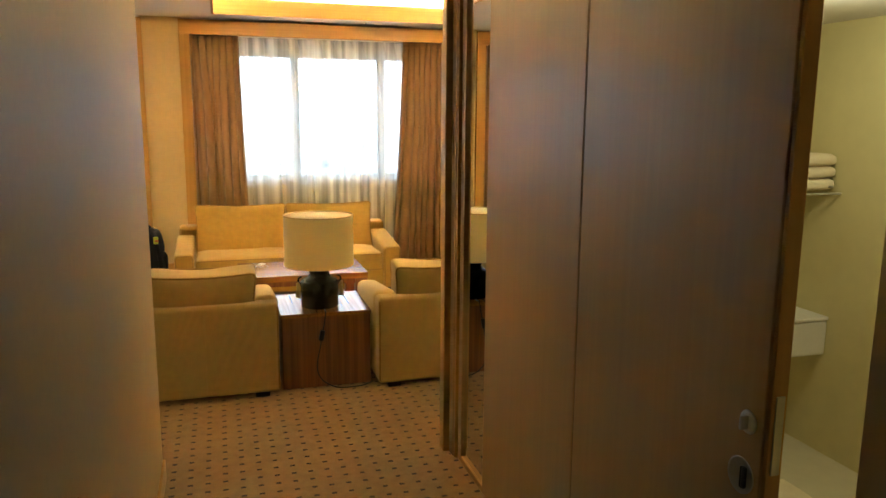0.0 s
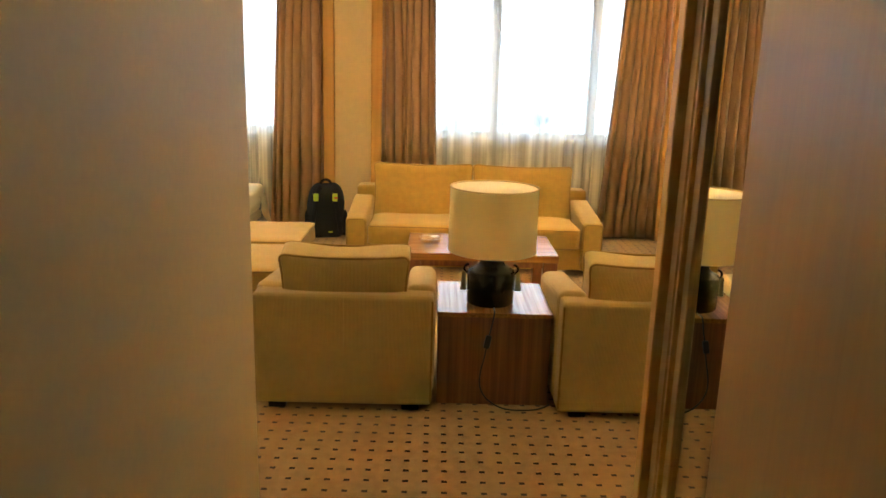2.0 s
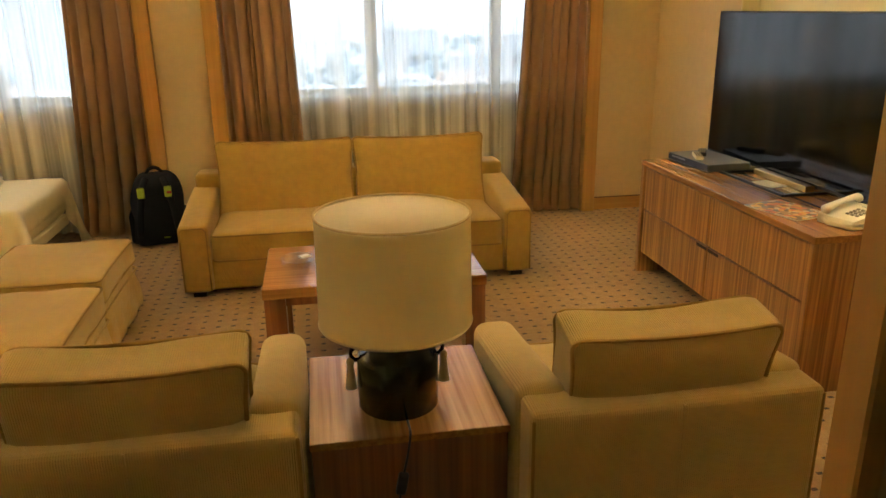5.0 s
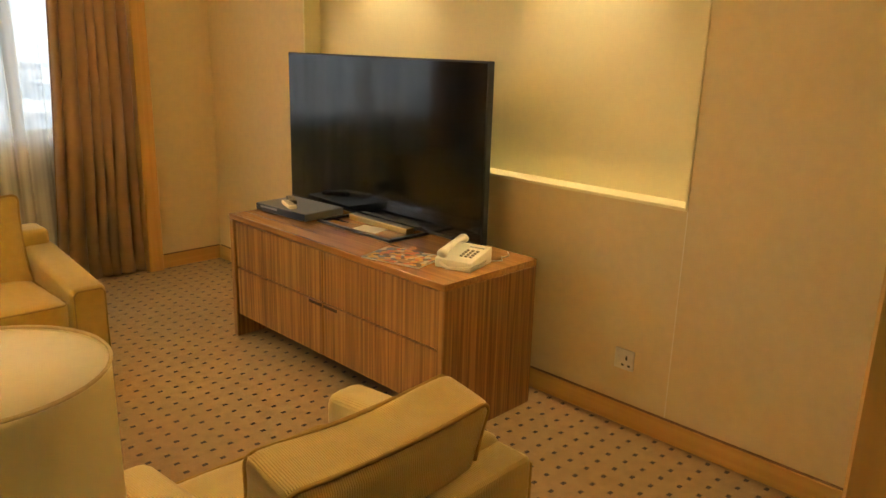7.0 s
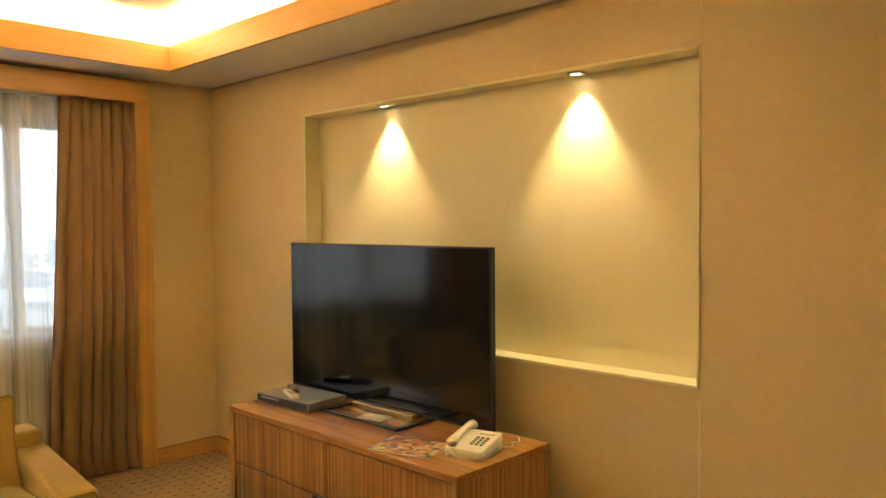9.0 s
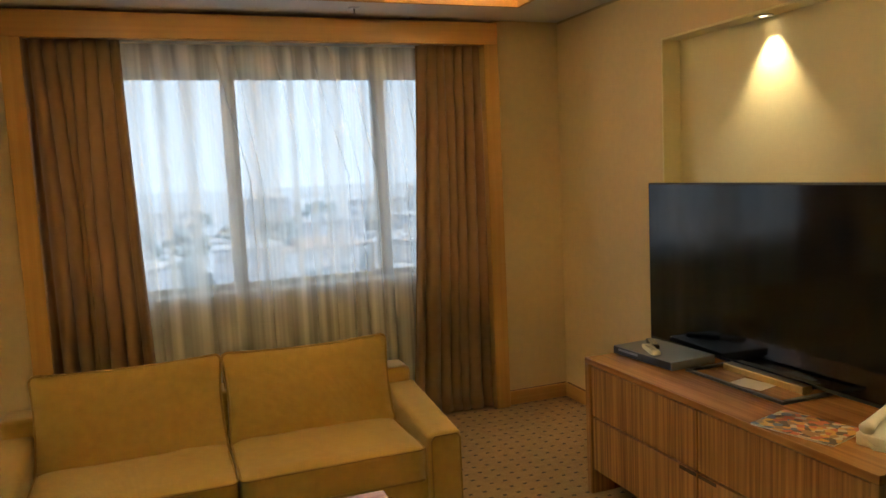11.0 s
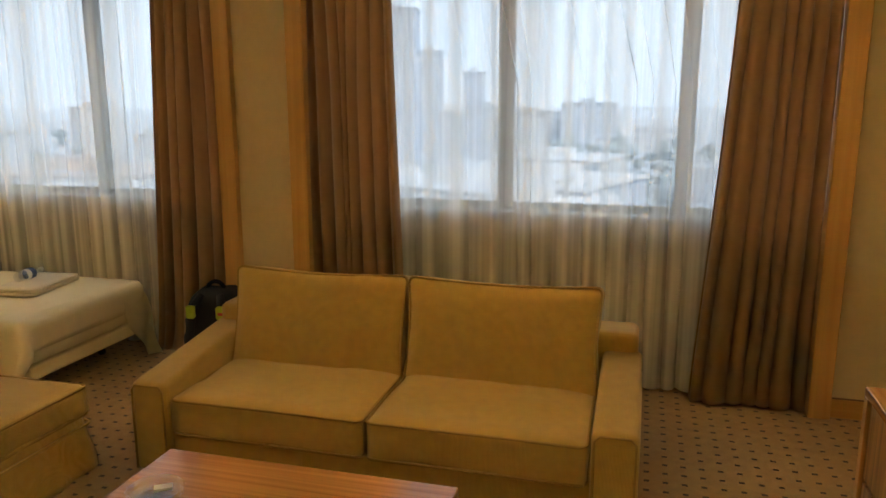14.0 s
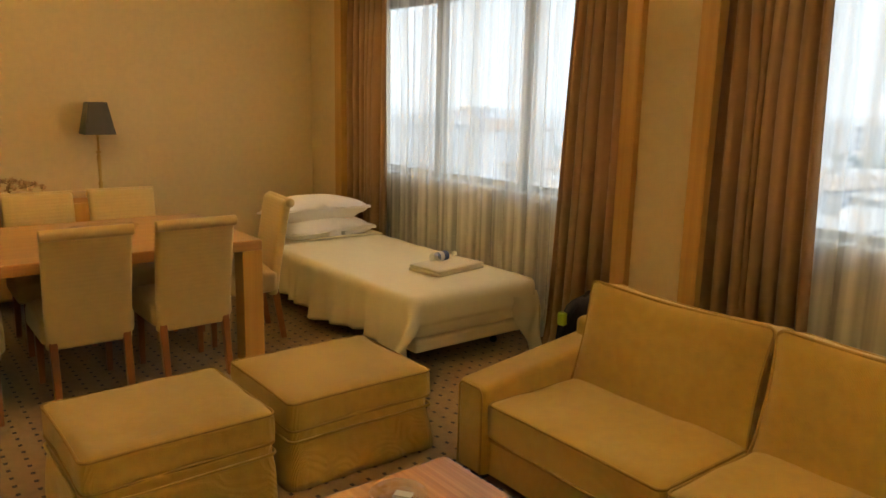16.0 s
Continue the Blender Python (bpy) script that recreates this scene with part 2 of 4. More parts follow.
def shade_cloth(name, colour):
    """Thin cloth that lets part of the light through."""
    m = material(name, colour, 0.9, vary=0.04, bump=0.2, bump_scale=350)
    n, l = m.node_tree.nodes, m.node_tree.links
    tl, mx = n.new("ShaderNodeBsdfTranslucent"), n.new("ShaderNodeMixShader")
    tl.inputs["Color"].default_value = (*colour, 1)
    mx.inputs[0].default_value = 0.62
    l.new(n["Principled BSDF"].outputs[0], mx.inputs[1])
    l.new(tl.outputs[0], mx.inputs[2])
    l.new(mx.outputs[0], n["Material Output"].inputs["Surface"])
    return m


SHADE = shade_cloth("lampshade_cloth", (0.96, 0.88, 0.58))
SHADE_IN = shade_cloth("lampshade_lining", (0.90, 0.83, 0.60))
RIM = material("rim_tape", (0.66, 0.52, 0.26), 0.85, vary=0.05)
DISC = material("shade_disc", (0.92, 0.84, 0.62), 0.9, vary=0.03)
CREAM = material("cream_plastic", (0.80, 0.74, 0.56), 0.4, vary=0.04)
KEYGREY = material("key_grey", (0.36, 0.32, 0.24), 0.5)
WHITE = material("white_plastic", (0.78, 0.76, 0.70), 0.4, vary=0.03)
LINEN = material("cream_linen", (0.88, 0.79, 0.52), 0.9, vary=0.03, scale=5, bump=0.12, bump_scale=30)
PILLOWC = material("white_cotton", (0.88, 0.82, 0.72), 0.9, vary=0.04, bump=0.2, bump_scale=25)
TOWEL = material("cream_towel", (0.76, 0.67, 0.48), 0.95, vary=0.06, bump=0.6, bump_scale=300)
NAVY = material("black_nylon", (0.007, 0.008, 0.013), 0.92, vary=0.25, bump=0.4, bump_scale=250)
LIME = material("lime_trim", (0.50, 0.62, 0.04), 0.6, vary=0.08)
RED = material("red_label", (0.55, 0.08, 0.04), 0.6)
PAPER = material("paper", (0.75, 0.72, 0.64), 0.6, vary=0.04)
BLUEL = material("bottle_label", (0.04, 0.07, 0.16), 0.5, vary=0.2)
TILE = material("bath_tile", (0.60, 0.55, 0.30), 0.25, vary=0.05, scale=3)
BATHFLOOR = material("bath_floor_tile", (0.62, 0.58, 0.42), 0.25, vary=0.06, scale=3)
GLASS = bpy.data.materials.new("clear_glass")
GLASS.use_nodes = True
gn, gl = GLASS.node_tree.nodes, GLASS.node_tree.links
gt_, gg, gm = gn.new("ShaderNodeBsdfTransparent"), gn.new("ShaderNodeBsdfGlossy"), gn.new("ShaderNodeMixShader")
gt_.inputs["Color"].default_value = (0.97, 0.98, 0.97, 1)
gg.inputs["Roughness"].default_value = 0.04
gm.inputs[0].default_value = 0.15
gl.new(gt_.outputs[0], gm.inputs[1])
gl.new(gg.outputs[0], gm.inputs[2])
gl.new(gm.outputs[0], gn["Material Output"].inputs["Surface"])
PANE = glass_material("window_glass", (0.93, 0.97, 1.0), 0.0, 1.02)
MIRROR = bpy.data.materials.new("mirror_silver")
MIRROR.use_nodes = True
MIRROR.node_tree.nodes["Principled BSDF"].inputs["Metallic"].default_value = 1
MIRROR.node_tree.nodes["Principled BSDF"].inputs["Roughness"].default_value = 0.0
MIRROR.node_tree.nodes["Principled BSDF"].inputs["Base Color"].default_value = (0.86, 0.88, 0.84, 1)
JOINT = material("joint_brown", (0.22, 0.13, 0.06), 0.8)
GAP_SHADE = material("painted_gap_shade", (0.05, 0.028, 0.012), 0.8)
GROOVE_SHADE = material("groove_shade_brown", (0.45, 0.36, 0.22), 0.8, vary=0.05)
DOWNLIGHT = material("downlight_glow", (1, 0.9, 0.7), 0.5, emit=(1, 0.80, 0.5, 14))
FLOWER = material("dried_flowers", (0.52, 0.32, 0.16), 0.9, vary=0.4, scale=60)


def magazine_material():
    m = material("printed_cover", (0.4, 0.3, 0.2), 0.3)
    n, l = m.node_tree.nodes, m.node_tree.links
    tc = n.new("ShaderNodeTexCoord")
    v = n.new("ShaderNodeTexVoronoi")
    v.inputs["Scale"].default_value = 42
    l.new(tc.outputs["Object"], v.inputs["Vector"])
    sepc = n.new("ShaderNodeSeparateColor")
    l.new(v.outputs["Color"], sepc.inputs[0])
    r = n.new("ShaderNodeValToRGB")
    r.color_ramp.interpolation = "CONSTANT"
    for i, c in enumerate(((0.06, 0.03, 0.02), (0.50, 0.12, 0.04), (0.62, 0.36, 0.06), (0.60, 0.55, 0.42), (0.08, 0.14, 0.24), (0.30, 0.18, 0.08))):
        e = r.color_ramp.elements[i] if i < 2 else r.color_ramp.elements.new(i / 6)
        e.position, e.color = i / 6, (*c, 1)
    l.new(sepc.outputs[0], r.inputs["Fac"])
    l.new(r.outputs["Color"], n["Principled BSDF"].inputs["Base Color"])
    return m


PRINT = magazine_material()


# ---- shape helpers ----
def part(name, bm, mat, parent=None, label="", smooth=False, sheet=False):
    me = bpy.data.meshes.new(name)
    if not sheet:
        bmesh.ops.recalc_face_normals(bm, faces=bm.faces)
    if smooth:
        for f in bm.faces:
            f.smooth = True
    bm.to_mesh(me)
    bm.free()
    for q in (mat if isinstance(mat, (list, tuple)) else [mat]):
        me.materials.append(q)
    ob = new(name, me)
    if parent is not None:
        ob.parent = parent
    if label:
        ob["label"] = label
    return ob


def thing(name, x, y, z, label, category, group="", rz=0.0, kind=""):
    e = new(name)
    e.empty_display_size = 0.1
    e.matrix_world = pose(x, y, z, 0, 0, rz)
    return tagged(e, label, category, group, kind)


def box(x0, x1, y0, y1, z0, z1, bevel=0.0, seg=2, bm=None):
    own = bm is None
    bm = bm or bmesh.new()
    r = bmesh.ops.create_cube(bm, size=1, matrix=Matrix.Translation(((x0 + x1) / 2, (y0 + y1) / 2, (z0 + z1) / 2)) @ Matrix.Diagonal((x1 - x0, y1 - y0, z1 - z0, 1)))
    if bevel:
        es = list({e for v in r["verts"] for e in v.link_edges})
        bmesh.ops.bevel(bm, geom=es, offset=bevel, segments=seg, profile=0.5, affect="EDGES")
    return bm


def soft(cx, cy, cz, w, d, h, r=0.05, bulge=0.0, cuts=9, m=None, wrinkle=0.0, seed=0, axis="z"):
    """A rounded, padded block: swollen along one axis, with slight unevenness."""
    bm = bmesh.new()
    bmesh.ops.create_cube(bm, size=2)
    bmesh.ops.subdivide_edges(bm, edges=bm.edges[:], cuts=cuts, use_grid_fill=True)
    hw = Vector((w / 2, d / 2, h / 2))
    k = "xyz".index(axis)
    i, j = [q for q in range(3) if q != k]
    for v in bm.verts:
        u = v.co.copy()
        p = Vector([math.copysign(abs(u[q]) ** 0.8, u[q]) * hw[q] for q in range(3)])
        inner = Vector([max(-(hw[q] - r), min(hw[q] - r, p[q])) for q in range(3)])
        dd = p - inner
        if dd.length > 1e-6:
            p = inner + dd.normalized() * min(r, max(abs(c) for c in dd)) if sum(abs(c) > 1e-6 for c in dd) > 1 else p
        p[k] += bulge * (1 - u[i] ** 2) * (1 - u[j] ** 2) * (1 if u[k] > 0 else -1) * (abs(u[k]) > 0.5)
        if wrinkle:
            p += wrinkle * noise.noise_vector(p * 7 + Vector((seed * 3.1, seed, 0)))
        v.co = p
    tm = Matrix.Translation((cx, cy, cz)) @ (m or Matrix())
    bmesh.ops.transform(bm, matrix=tm, verts=bm.verts)
    return bm


def tube(pts, r, closed=False, n=6, bm=None):
    bm = bm or bmesh.new()
    pts = [Vector(p) for p in pts]
    rings = []
    for i, p in enumerate(pts):
        a = pts[i - 1] if (i or closed) else p
        b = pts[(i + 1) % len(pts)] if (i < len(pts) - 1 or closed) else p
        t = (b - a).normalized()
        s = t.cross(Vector((0, 0, 1)))
        if s.length < 0.01:
            s = t.cross(Vector((0, 1, 0)))
        s.normalize()
        u = s.cross(t)
        rings.append([bm.verts.new(p + r * (math.cos(q) * s + math.sin(q) * u)) for q in [2 * math.pi * c / n for c in range(n)]])
    for i in range(len(rings) if closed else len(rings) - 1):
        a, b = rings[i], rings[(i + 1) % len(rings)]
        for c in range(n):
            bm.faces.new((a[c], a[(c + 1) % n], b[(c + 1) % n], b[c]))
    if not closed:
        bm.faces.new(rings[0])
        bm.faces.new(rings[-1])
    return bm


def loop(hw, hd, r, z=0.0, n=5, m=None, bulge=0.0):
    """The points of a rounded rectangle."""
    out = []
    for sx, sy, a0 in ((1, 1, 0), (-1, 1, 90), (-1, -1, 180), (1, -1, 270)):
        for i in range(n + 1):
            a = radians(a0 + 90 * i / n)
            out.append(Vector((sx * (hw - r) + r * math.cos(a), sy * (hd - r) + r * math.sin(a), z)))
    dense = []
    for i, p in enumerate(out):
        q = out[(i + 1) % len(out)]
        k = max(1, int((q - p).length / 0.06))
        dense += [p.lerp(q, c / k) for c in range(k)]
    return [(m or Matrix()) @ p for p in dense]


def lathe(profile, n=32, bm=None, at=(0, 0, 0), caps=True):
    bm = bm or bmesh.new()
    rings = [[bm.verts.new((at[0] + r * math.cos(2 * math.pi * i / n), at[1] + r * math.sin(2 * math.pi * i / n), at[2] + z)) for i in range(n)] for r, z in profile]
    for a, b in zip(rings, rings[1:]):
        for i in range(n):
            bm.faces.new((a[i], a[(i + 1) % n], b[(i + 1) % n], b[i]))
    for ring in (rings[0], rings[-1]) if caps else ():
        if (ring[0].co - ring[n // 2].co).length > 1e-4:
            bm.faces.new(ring)
    return bm


def taper(x0, x1, y0, y1, z0, z1, sx, sy, dx=0.0, dy=0.0, bevel=0.004):
    """A bar whose foot is scaled and shifted."""
    bm = box(x0, x1, y0, y1, z0, z1, bevel, 1)
    cx, cy = (x0 + x1) / 2, (y0 + y1) / 2
    for v in bm.verts:
        k = (z1 - v.co.z) / (z1 - z0)
        v.co.x = cx + (v.co.x - cx) * (1 + (sx - 1) * k) + dx * k
        v.co.y = cy + (v.co.y - cy) * (1 + (sy - 1) * k) + dy * k
    return bm


def structure(name, bm, mat, label, category):
    return tagged(part(name, bm, mat), label, category, kind="structure")


# ---- structure ----
XW, XL, YN = 2.95, -4.28, 8.10
POSTX, CORX = 0.99, -0.30
structure("floor", box(XL - 0.2, XW + 0.2, -1.4, 8.6, -0.12, 0), CARPET, "tan carpet with small dark brown dots", "carpet")

# ceiling: slabs round the coffer, raised part above
bm = box(XL - 0.2, XW + 0.2, CY1, 8.6, CEIL, CEIL + 0.02)
box(XL - 0.2, XW + 0.2, 3.36, CY0, CEIL, CEIL + 0.02, bm=bm)
for x0, x1 in ((XL - 0.2, -3.75), (-1.25, CX0), (CX1, XW + 0.2)):
    box(x0, x1, CY0, CY1, CEIL, CEIL + 0.02, bm=bm)
box(XL - 0.2, XW + 0.2, -1.4, 3.36, 2.44, 2.50, bm=bm)
for cx0, cx1, cy0, cy1 in COFFERS:
    box(cx0 - LEDGE - 0.06, cx1 + LEDGE + 0.06, cy0 - LEDGE - 0.06, cy1 + LEDGE + 0.06, RAISED, RAISED + 0.05, bm=bm)
    for x0, x1, y0, y1 in ((cx0 - LEDGE - 0.06, cx0 - LEDGE, cy0 - LEDGE, cy1 + LEDGE), (cx1 + LEDGE, cx1 + LEDGE + 0.06, cy0 - LEDGE, cy1 + LEDGE),
                           (cx0 - LEDGE, cx1 + LEDGE, cy0 - LEDGE - 0.06, cy0 - LEDGE), (cx0 - LEDGE, cx1 + LEDGE, cy1 + LEDGE, cy1 + LEDGE + 0.06)):
        box(x0, x1, y0, y1, CEIL + 0.02, RAISED, bm=bm)
structure("ceiling", bm, CEILING, "white painted ceiling with a raised lit cove", "ceiling")
structure("roof_slab", box(XL - 0.4, XW + 0.4, -1.6, 8.7, 3.0, 3.1), CEILING, "plain slab above the ceiling", "ceiling")
# k = 1 is the added, unseen dining coffer.
for k, (x0, x1, y0, y1) in enumerate(COFFERS):
    for nm, b4 in (("north", (x0, x1, y1 - 0.004, y1 + 0.018)), ("south", (x0, x1, y0 - 0.018, y0 + 0.004)),
                   ("west", (x0 - 0.018, x0 + 0.004, y0 - 0.018, y1 + 0.018)), ("east", (x1 - 0.004, x1 + 0.018, y0 - 0.018, y1 + 0.018))):
        structure("trim_cove_%s_%d" % (nm, k + 1), box(*b4, CEIL - 0.006, CEIL + 0.145, 0.002, 1), HONEY_X if nm in ("north", "south") else HONEY_Y, "honey-coloured wooden fascia round the lit cove", "trim")

# east wall with the lit niche
NY0, NY1, NZ0, NZ1, NX = 4.495, 6.987, 0.972, 2.262, 3.06
bm = box(XW, XW + 0.25, 3.25, NY0, 0, 2.6)
box(XW, XW + 0.25, NY1, 8.5, 0, 2.6, bm=bm)
box(XW, XW + 0.25, NY0, NY1, 0, NZ0, bm=bm)
box(XW, XW + 0.25, NY0, NY1, NZ1, 2.6, bm=bm)
structure("wall_east", bm, WALLPAPER, "beige textured wallpaper wall with a niche", "wall")
bm = box(NX, NX + 0.1, NY0, NY1, NZ0, NZ1)
structure("niche_back", bm, NICHE, "pale yellow painted niche back panel", "niche")
bm = box(XW - 0.006, NX, NY0, NY0 + 0.012, NZ0, NZ1, 0.002, 1)
box(XW - 0.006, NX, NY1 - 0.012, NY1, NZ0, NZ1, 0.002, 1, bm)
box(XW - 0.006, NX, NY0 + 0.012, NY1 - 0.012, NZ0, NZ0 + 0.014, 0.002, 1, bm)
box(XW - 0.006, NX, NY0 + 0.012, NY1 - 0.012, NZ1 - 0.014, NZ1, 0.002, 1, bm)
structure("trim_niche", bm, NICHE, "pale yellow painted niche edging", "trim")
bm = box(XW - 0.0012, XW, NY0 - 0.002, NY0 + 0.001, 0.09, NZ0)
box(XW - 0.0012, XW, NY0 - 0.002, NY0 + 0.001, NZ1, CEIL, bm=bm)
structure("trim_seam", bm, PARAPET, "thin vertical joint in the wallpaper panels", "trim")

# other walls
structure("wall_west", box(XL - 0.2, XL, 3.2, 8.5, 0, 2.6), WALLPAPER, "beige textured wallpaper wall", "wall")
structure("wall_south_east", box(POSTX + 0.09, XW, 3.25, 3.35, 0, 2.6), WALLPAPER, "beige textured wallpaper wall", "wall")
structure("wall_corridor_west", box(XL, CORX, -1.4, 3.365, 0, 2.6), SATIN, "smooth beige corridor wall with an outer corner", "wall")
structure("wall_corridor_back", box(CORX, 3.2, -1.5, -1.4, 0, 2.6), WALLPAPER, "beige corridor end wall", "wall")

# window wall: pillars, recessed parapets and lintels
YR = 8.30
W1 = (-0.335, 2.490)
W2 = (-3.790, -0.675)
TW = 0.10
bm = box(XL - 0.2, W2[0] + 0.02, YN, 8.6, 0, 2.6)
box(W2[1] - 0.02, W1[0] + 0.02, YN, 8.6, 0, 2.6, bm=bm)
box(W1[1] - 0.02, XW + 0.2, YN, 8.6, 0, 2.6, bm=bm)
structure("wall_north", bm, WALLPAPER, "beige wallpaper window wall with pillars", "wall")
SILL, HEAD = 0.93, 2.265
for i, (a, b) in enumerate((W1, W2)):
    bm = box(a + 0.02, b - 0.02, YR, 8.6, 0, SILL - 0.02)
    box(a + 0.02, b - 0.02, YR, 8.6, HEAD, 2.6, bm=bm)
    structure("wall_parapet_%d" % (i + 1), bm, PARAPET, "painted parapet and lintel behind the curtains", "wall")
    fr = tagged(new("trim_window_%d" % (i + 1)), "honey-coloured wooden surround of the window", "trim", kind="structure")
    for nm, bb, mt in (("jamb", (a, a + TW, YN - 0.045, YR, 0, 2.40), HONEY), ("jamb", (b - TW, b, YN - 0.045, YR, 0, 2.40), HONEY),
                       ("header", (a, b, YN - 0.045, YN + 0.012, 2.40, 2.542), HONEY_X)):
        part(nm, box(*bb, 0.003, 1), mt, fr)
    # aluminium window with three lights
    win = tagged(new("window_%d" % (i + 1)), "aluminium window with three panes over a city", "window", kind="structure")
    x0, x1, y0, y1 = a + 0.1, b - 0.1, 8.36, 8.41
    muls = (0.815, 1.755) if i == 0 else (-2.74, -1.80)
    bm = box(x0, x1, y0, y1, SILL - 0.02, SILL + 0.045, 0.003, 1)
    box(x0, x1, y0, y1, HEAD - 0.045, HEAD, 0.003, 1, bm)
    box(x0, x0 + 0.05, y0, y1, SILL + 0.045, HEAD - 0.045, 0.003, 1, bm)
    box(x1 - 0.05, x1, y0, y1, SILL + 0.045, HEAD - 0.045, 0.003, 1, bm)
    part("window_frame", bm, ALU, win)
    for q in muls:
        part("mullion", box(q - 0.042, q + 0.042, y0 - 0.01, y1, SILL + 0.045, HEAD - 0.045, 0.004, 1), ALU, win)
    part("window_sill", box(a + 0.1, b - 0.1, YR - 0.03, y0, SILL - 0.02, SILL + 0.004, 0.004, 1), WHITE, win)
    edges = (x0 + 0.05, *muls, x1 - 0.05)
    for e0, e1 in zip(edges, edges[1:]):
        p = part("pane", box(e0 + 0.002, e1 - 0.002, 8.380, 8.386, SILL + 0.047, HEAD - 0.047), PANE, win)
        p.visible_shadow = False

# baseboards
for nm, bb in (("baseboard_east", (XW - 0.014, XW, 3.364, 8.1, 0, 0.095)), ("baseboard_north_east", (W1[1], XW - 0.014, YN - 0.014, YN, 0, 0.095)),
               ("baseboard_pillar", (W2[1], W1[0], YN - 0.014, YN, 0, 0.095)), ("baseboard_west", (XL, XL + 0.014, 3.37, 8.1, 0, 0.095)),
               ("baseboard_corridor", (CORX, CORX + 0.012, -1.4, 3.363, 0, 0.095)), ("baseboard_south", (POSTX + 0.2, XW - 0.014, 3.35, 3.363, 0, 0.095))):
    structure(nm, box(*bb, 0.003, 1), HONEY_Y if bb[1] - bb[0] < 0.05 else HONEY_X, "honey-coloured wooden baseboard", "baseboard")

structure("trim_base_east", box(XW - 0.010, XW, 3.364, 8.08, 0.0955, 0.101), JOINT, "thin dark line above the baseboard", "trim")
structure("trim_base_north_east", box(W1[1], XW - 0.012, YN - 0.010, YN, 0.0955, 0.101), JOINT, "thin dark line above the baseboard", "trim")
# Brown strip on the wall face paints the shade of the wall-top groove.
structure("groove_shade_east", box(XW - 0.003, XW, 3.36, 8.09, 2.545, 2.559), GROOVE_SHADE, "narrow brownish strip painted for the shade of a groove under the ceiling", "trim")

# corridor east side: post, mirror, fixed panel, sliding door, bathroom opening
CW = 1.05
fr = tagged(new("door_frame"), "wooden frame post at the end of the corridor", "door frame", kind="structure")
part("post", box(POSTX, POSTX + 0.20, 3.295, 3.355, 0, 2.5, 0.004, 1), HONEY, fr)
# Stop and inner stile get the darker veneer to paint their recess shade.
part("shade_toned_stop", box(POSTX + 0.03, CW + 0.1, 3.235, 3.295, 0, 2.44, 0.004, 1), DOORWOOD, fr)
part("bead", box(POSTX + 0.035, CW + 0.1, 3.215, 3.235, 0, 2.44, 0.003, 1), HONEY, fr)
part("shade_toned_stile", box(POSTX + 0.05, CW + 0.1, 3.165, 3.215, 0, 2.44, 0.003, 1), DOORWOOD, fr)
mir = thing("mirror", 0, 0, 0, "tall narrow mirror set in the wooden corridor wall", "mirror")
part("glass", box(CW + 0.004, CW + 0.012, 2.86, 3.165, 0.03, 2.42), MIRROR, mir)
part("backing", box(CW + 0.012, CW + 0.05, 2.86, 3.165, 0.0, 2.44), DOORWOOD, mir)
part("track", box(CW - 0.012, CW + 0.004, 2.86, 3.165, 0, 0.03, 0.002, 1), HONEY_Y, mir, "pale wooden bottom strip")
structure("wall_panel", box(CW - 0.012, CW + 0.09, 2.033, 2.86, 0, 2.44, 0.003, 1), DOORWOOD, "smooth brown veneered wall panel", "panel")
structure("wall_panel_gap", box(CW - 0.009, CW + 0.09, 2.022, 2.034, 0, 2.44), JOINT, "dark joint between the panels", "panel")
dr = tagged(new("door_1"), "brown veneered sliding bathroom door, half open", "door", kind="structure")
part("leaf", box(CW - 0.012, CW + 0.034, 1.19, 2.025, 0.008, 2.30, 0.002, 1), [DOORWOOD], dr)
# Edge coloured lighter than the leaf to paint the light on it.
part("light_painted_edge", box(CW - 0.008, CW + 0.031, 1.178, 1.1895, 0.008, 2.30, 0.002, 1), HONEY, dr, "wooden edge, coloured lighter for the light falling on it")
part("edge_plate", box(CW + 0.001, CW + 0.022, 1.174, 1.178, 0.90, 1.07, 0.001, 1), STEEL, dr, "steel lock plate")
rotx = pose(CW - 0.012, 1.245, 0.872, 0, -90)
bm = lathe([(0.0, 0.001), (0.036, 0.001), (0.040, 0.003), (0.040, 0.0)], 28)
bmesh.ops.transform(bm, matrix=rotx, verts=bm.verts)
pull = part("flush_pull", bm, STEEL, dr, "round steel flush pull", True)
bm = box(CW - 0.0165, CW - 0.0145, 1.226, 1.242, 0.848, 0.896, 0.004, 2)
part("recess", bm, BLACK, pull)
bm = lathe([(0.0, 0.004), (0.018, 0.004), (0.025, 0.002), (0.026, 0.0)], 24)
bmesh.ops.transform(bm, matrix=pose(CW - 0.012, 1.235, 0.995, 0, -90), verts=bm.verts)
lk = part("lock_rose", bm, STEEL, dr, "round steel thumb-turn", True)
part("thumb_turn", box(CW - 0.034, CW - 0.012, 1.231, 1.239, 0.980, 1.010, 0.003, 2), STEEL, lk)
structure("wall_corridor_east", box(CW, CW + 0.09, -1.4, 0.965, 0, 2.5), DOORWOOD, "brown veneered corridor wall", "wall")
structure("wall_door_head", box(CW, CW + 0.09, 0.965, 1.178, 2.30, 2.5), DOORWOOD, "veneered panel over the door", "wall")

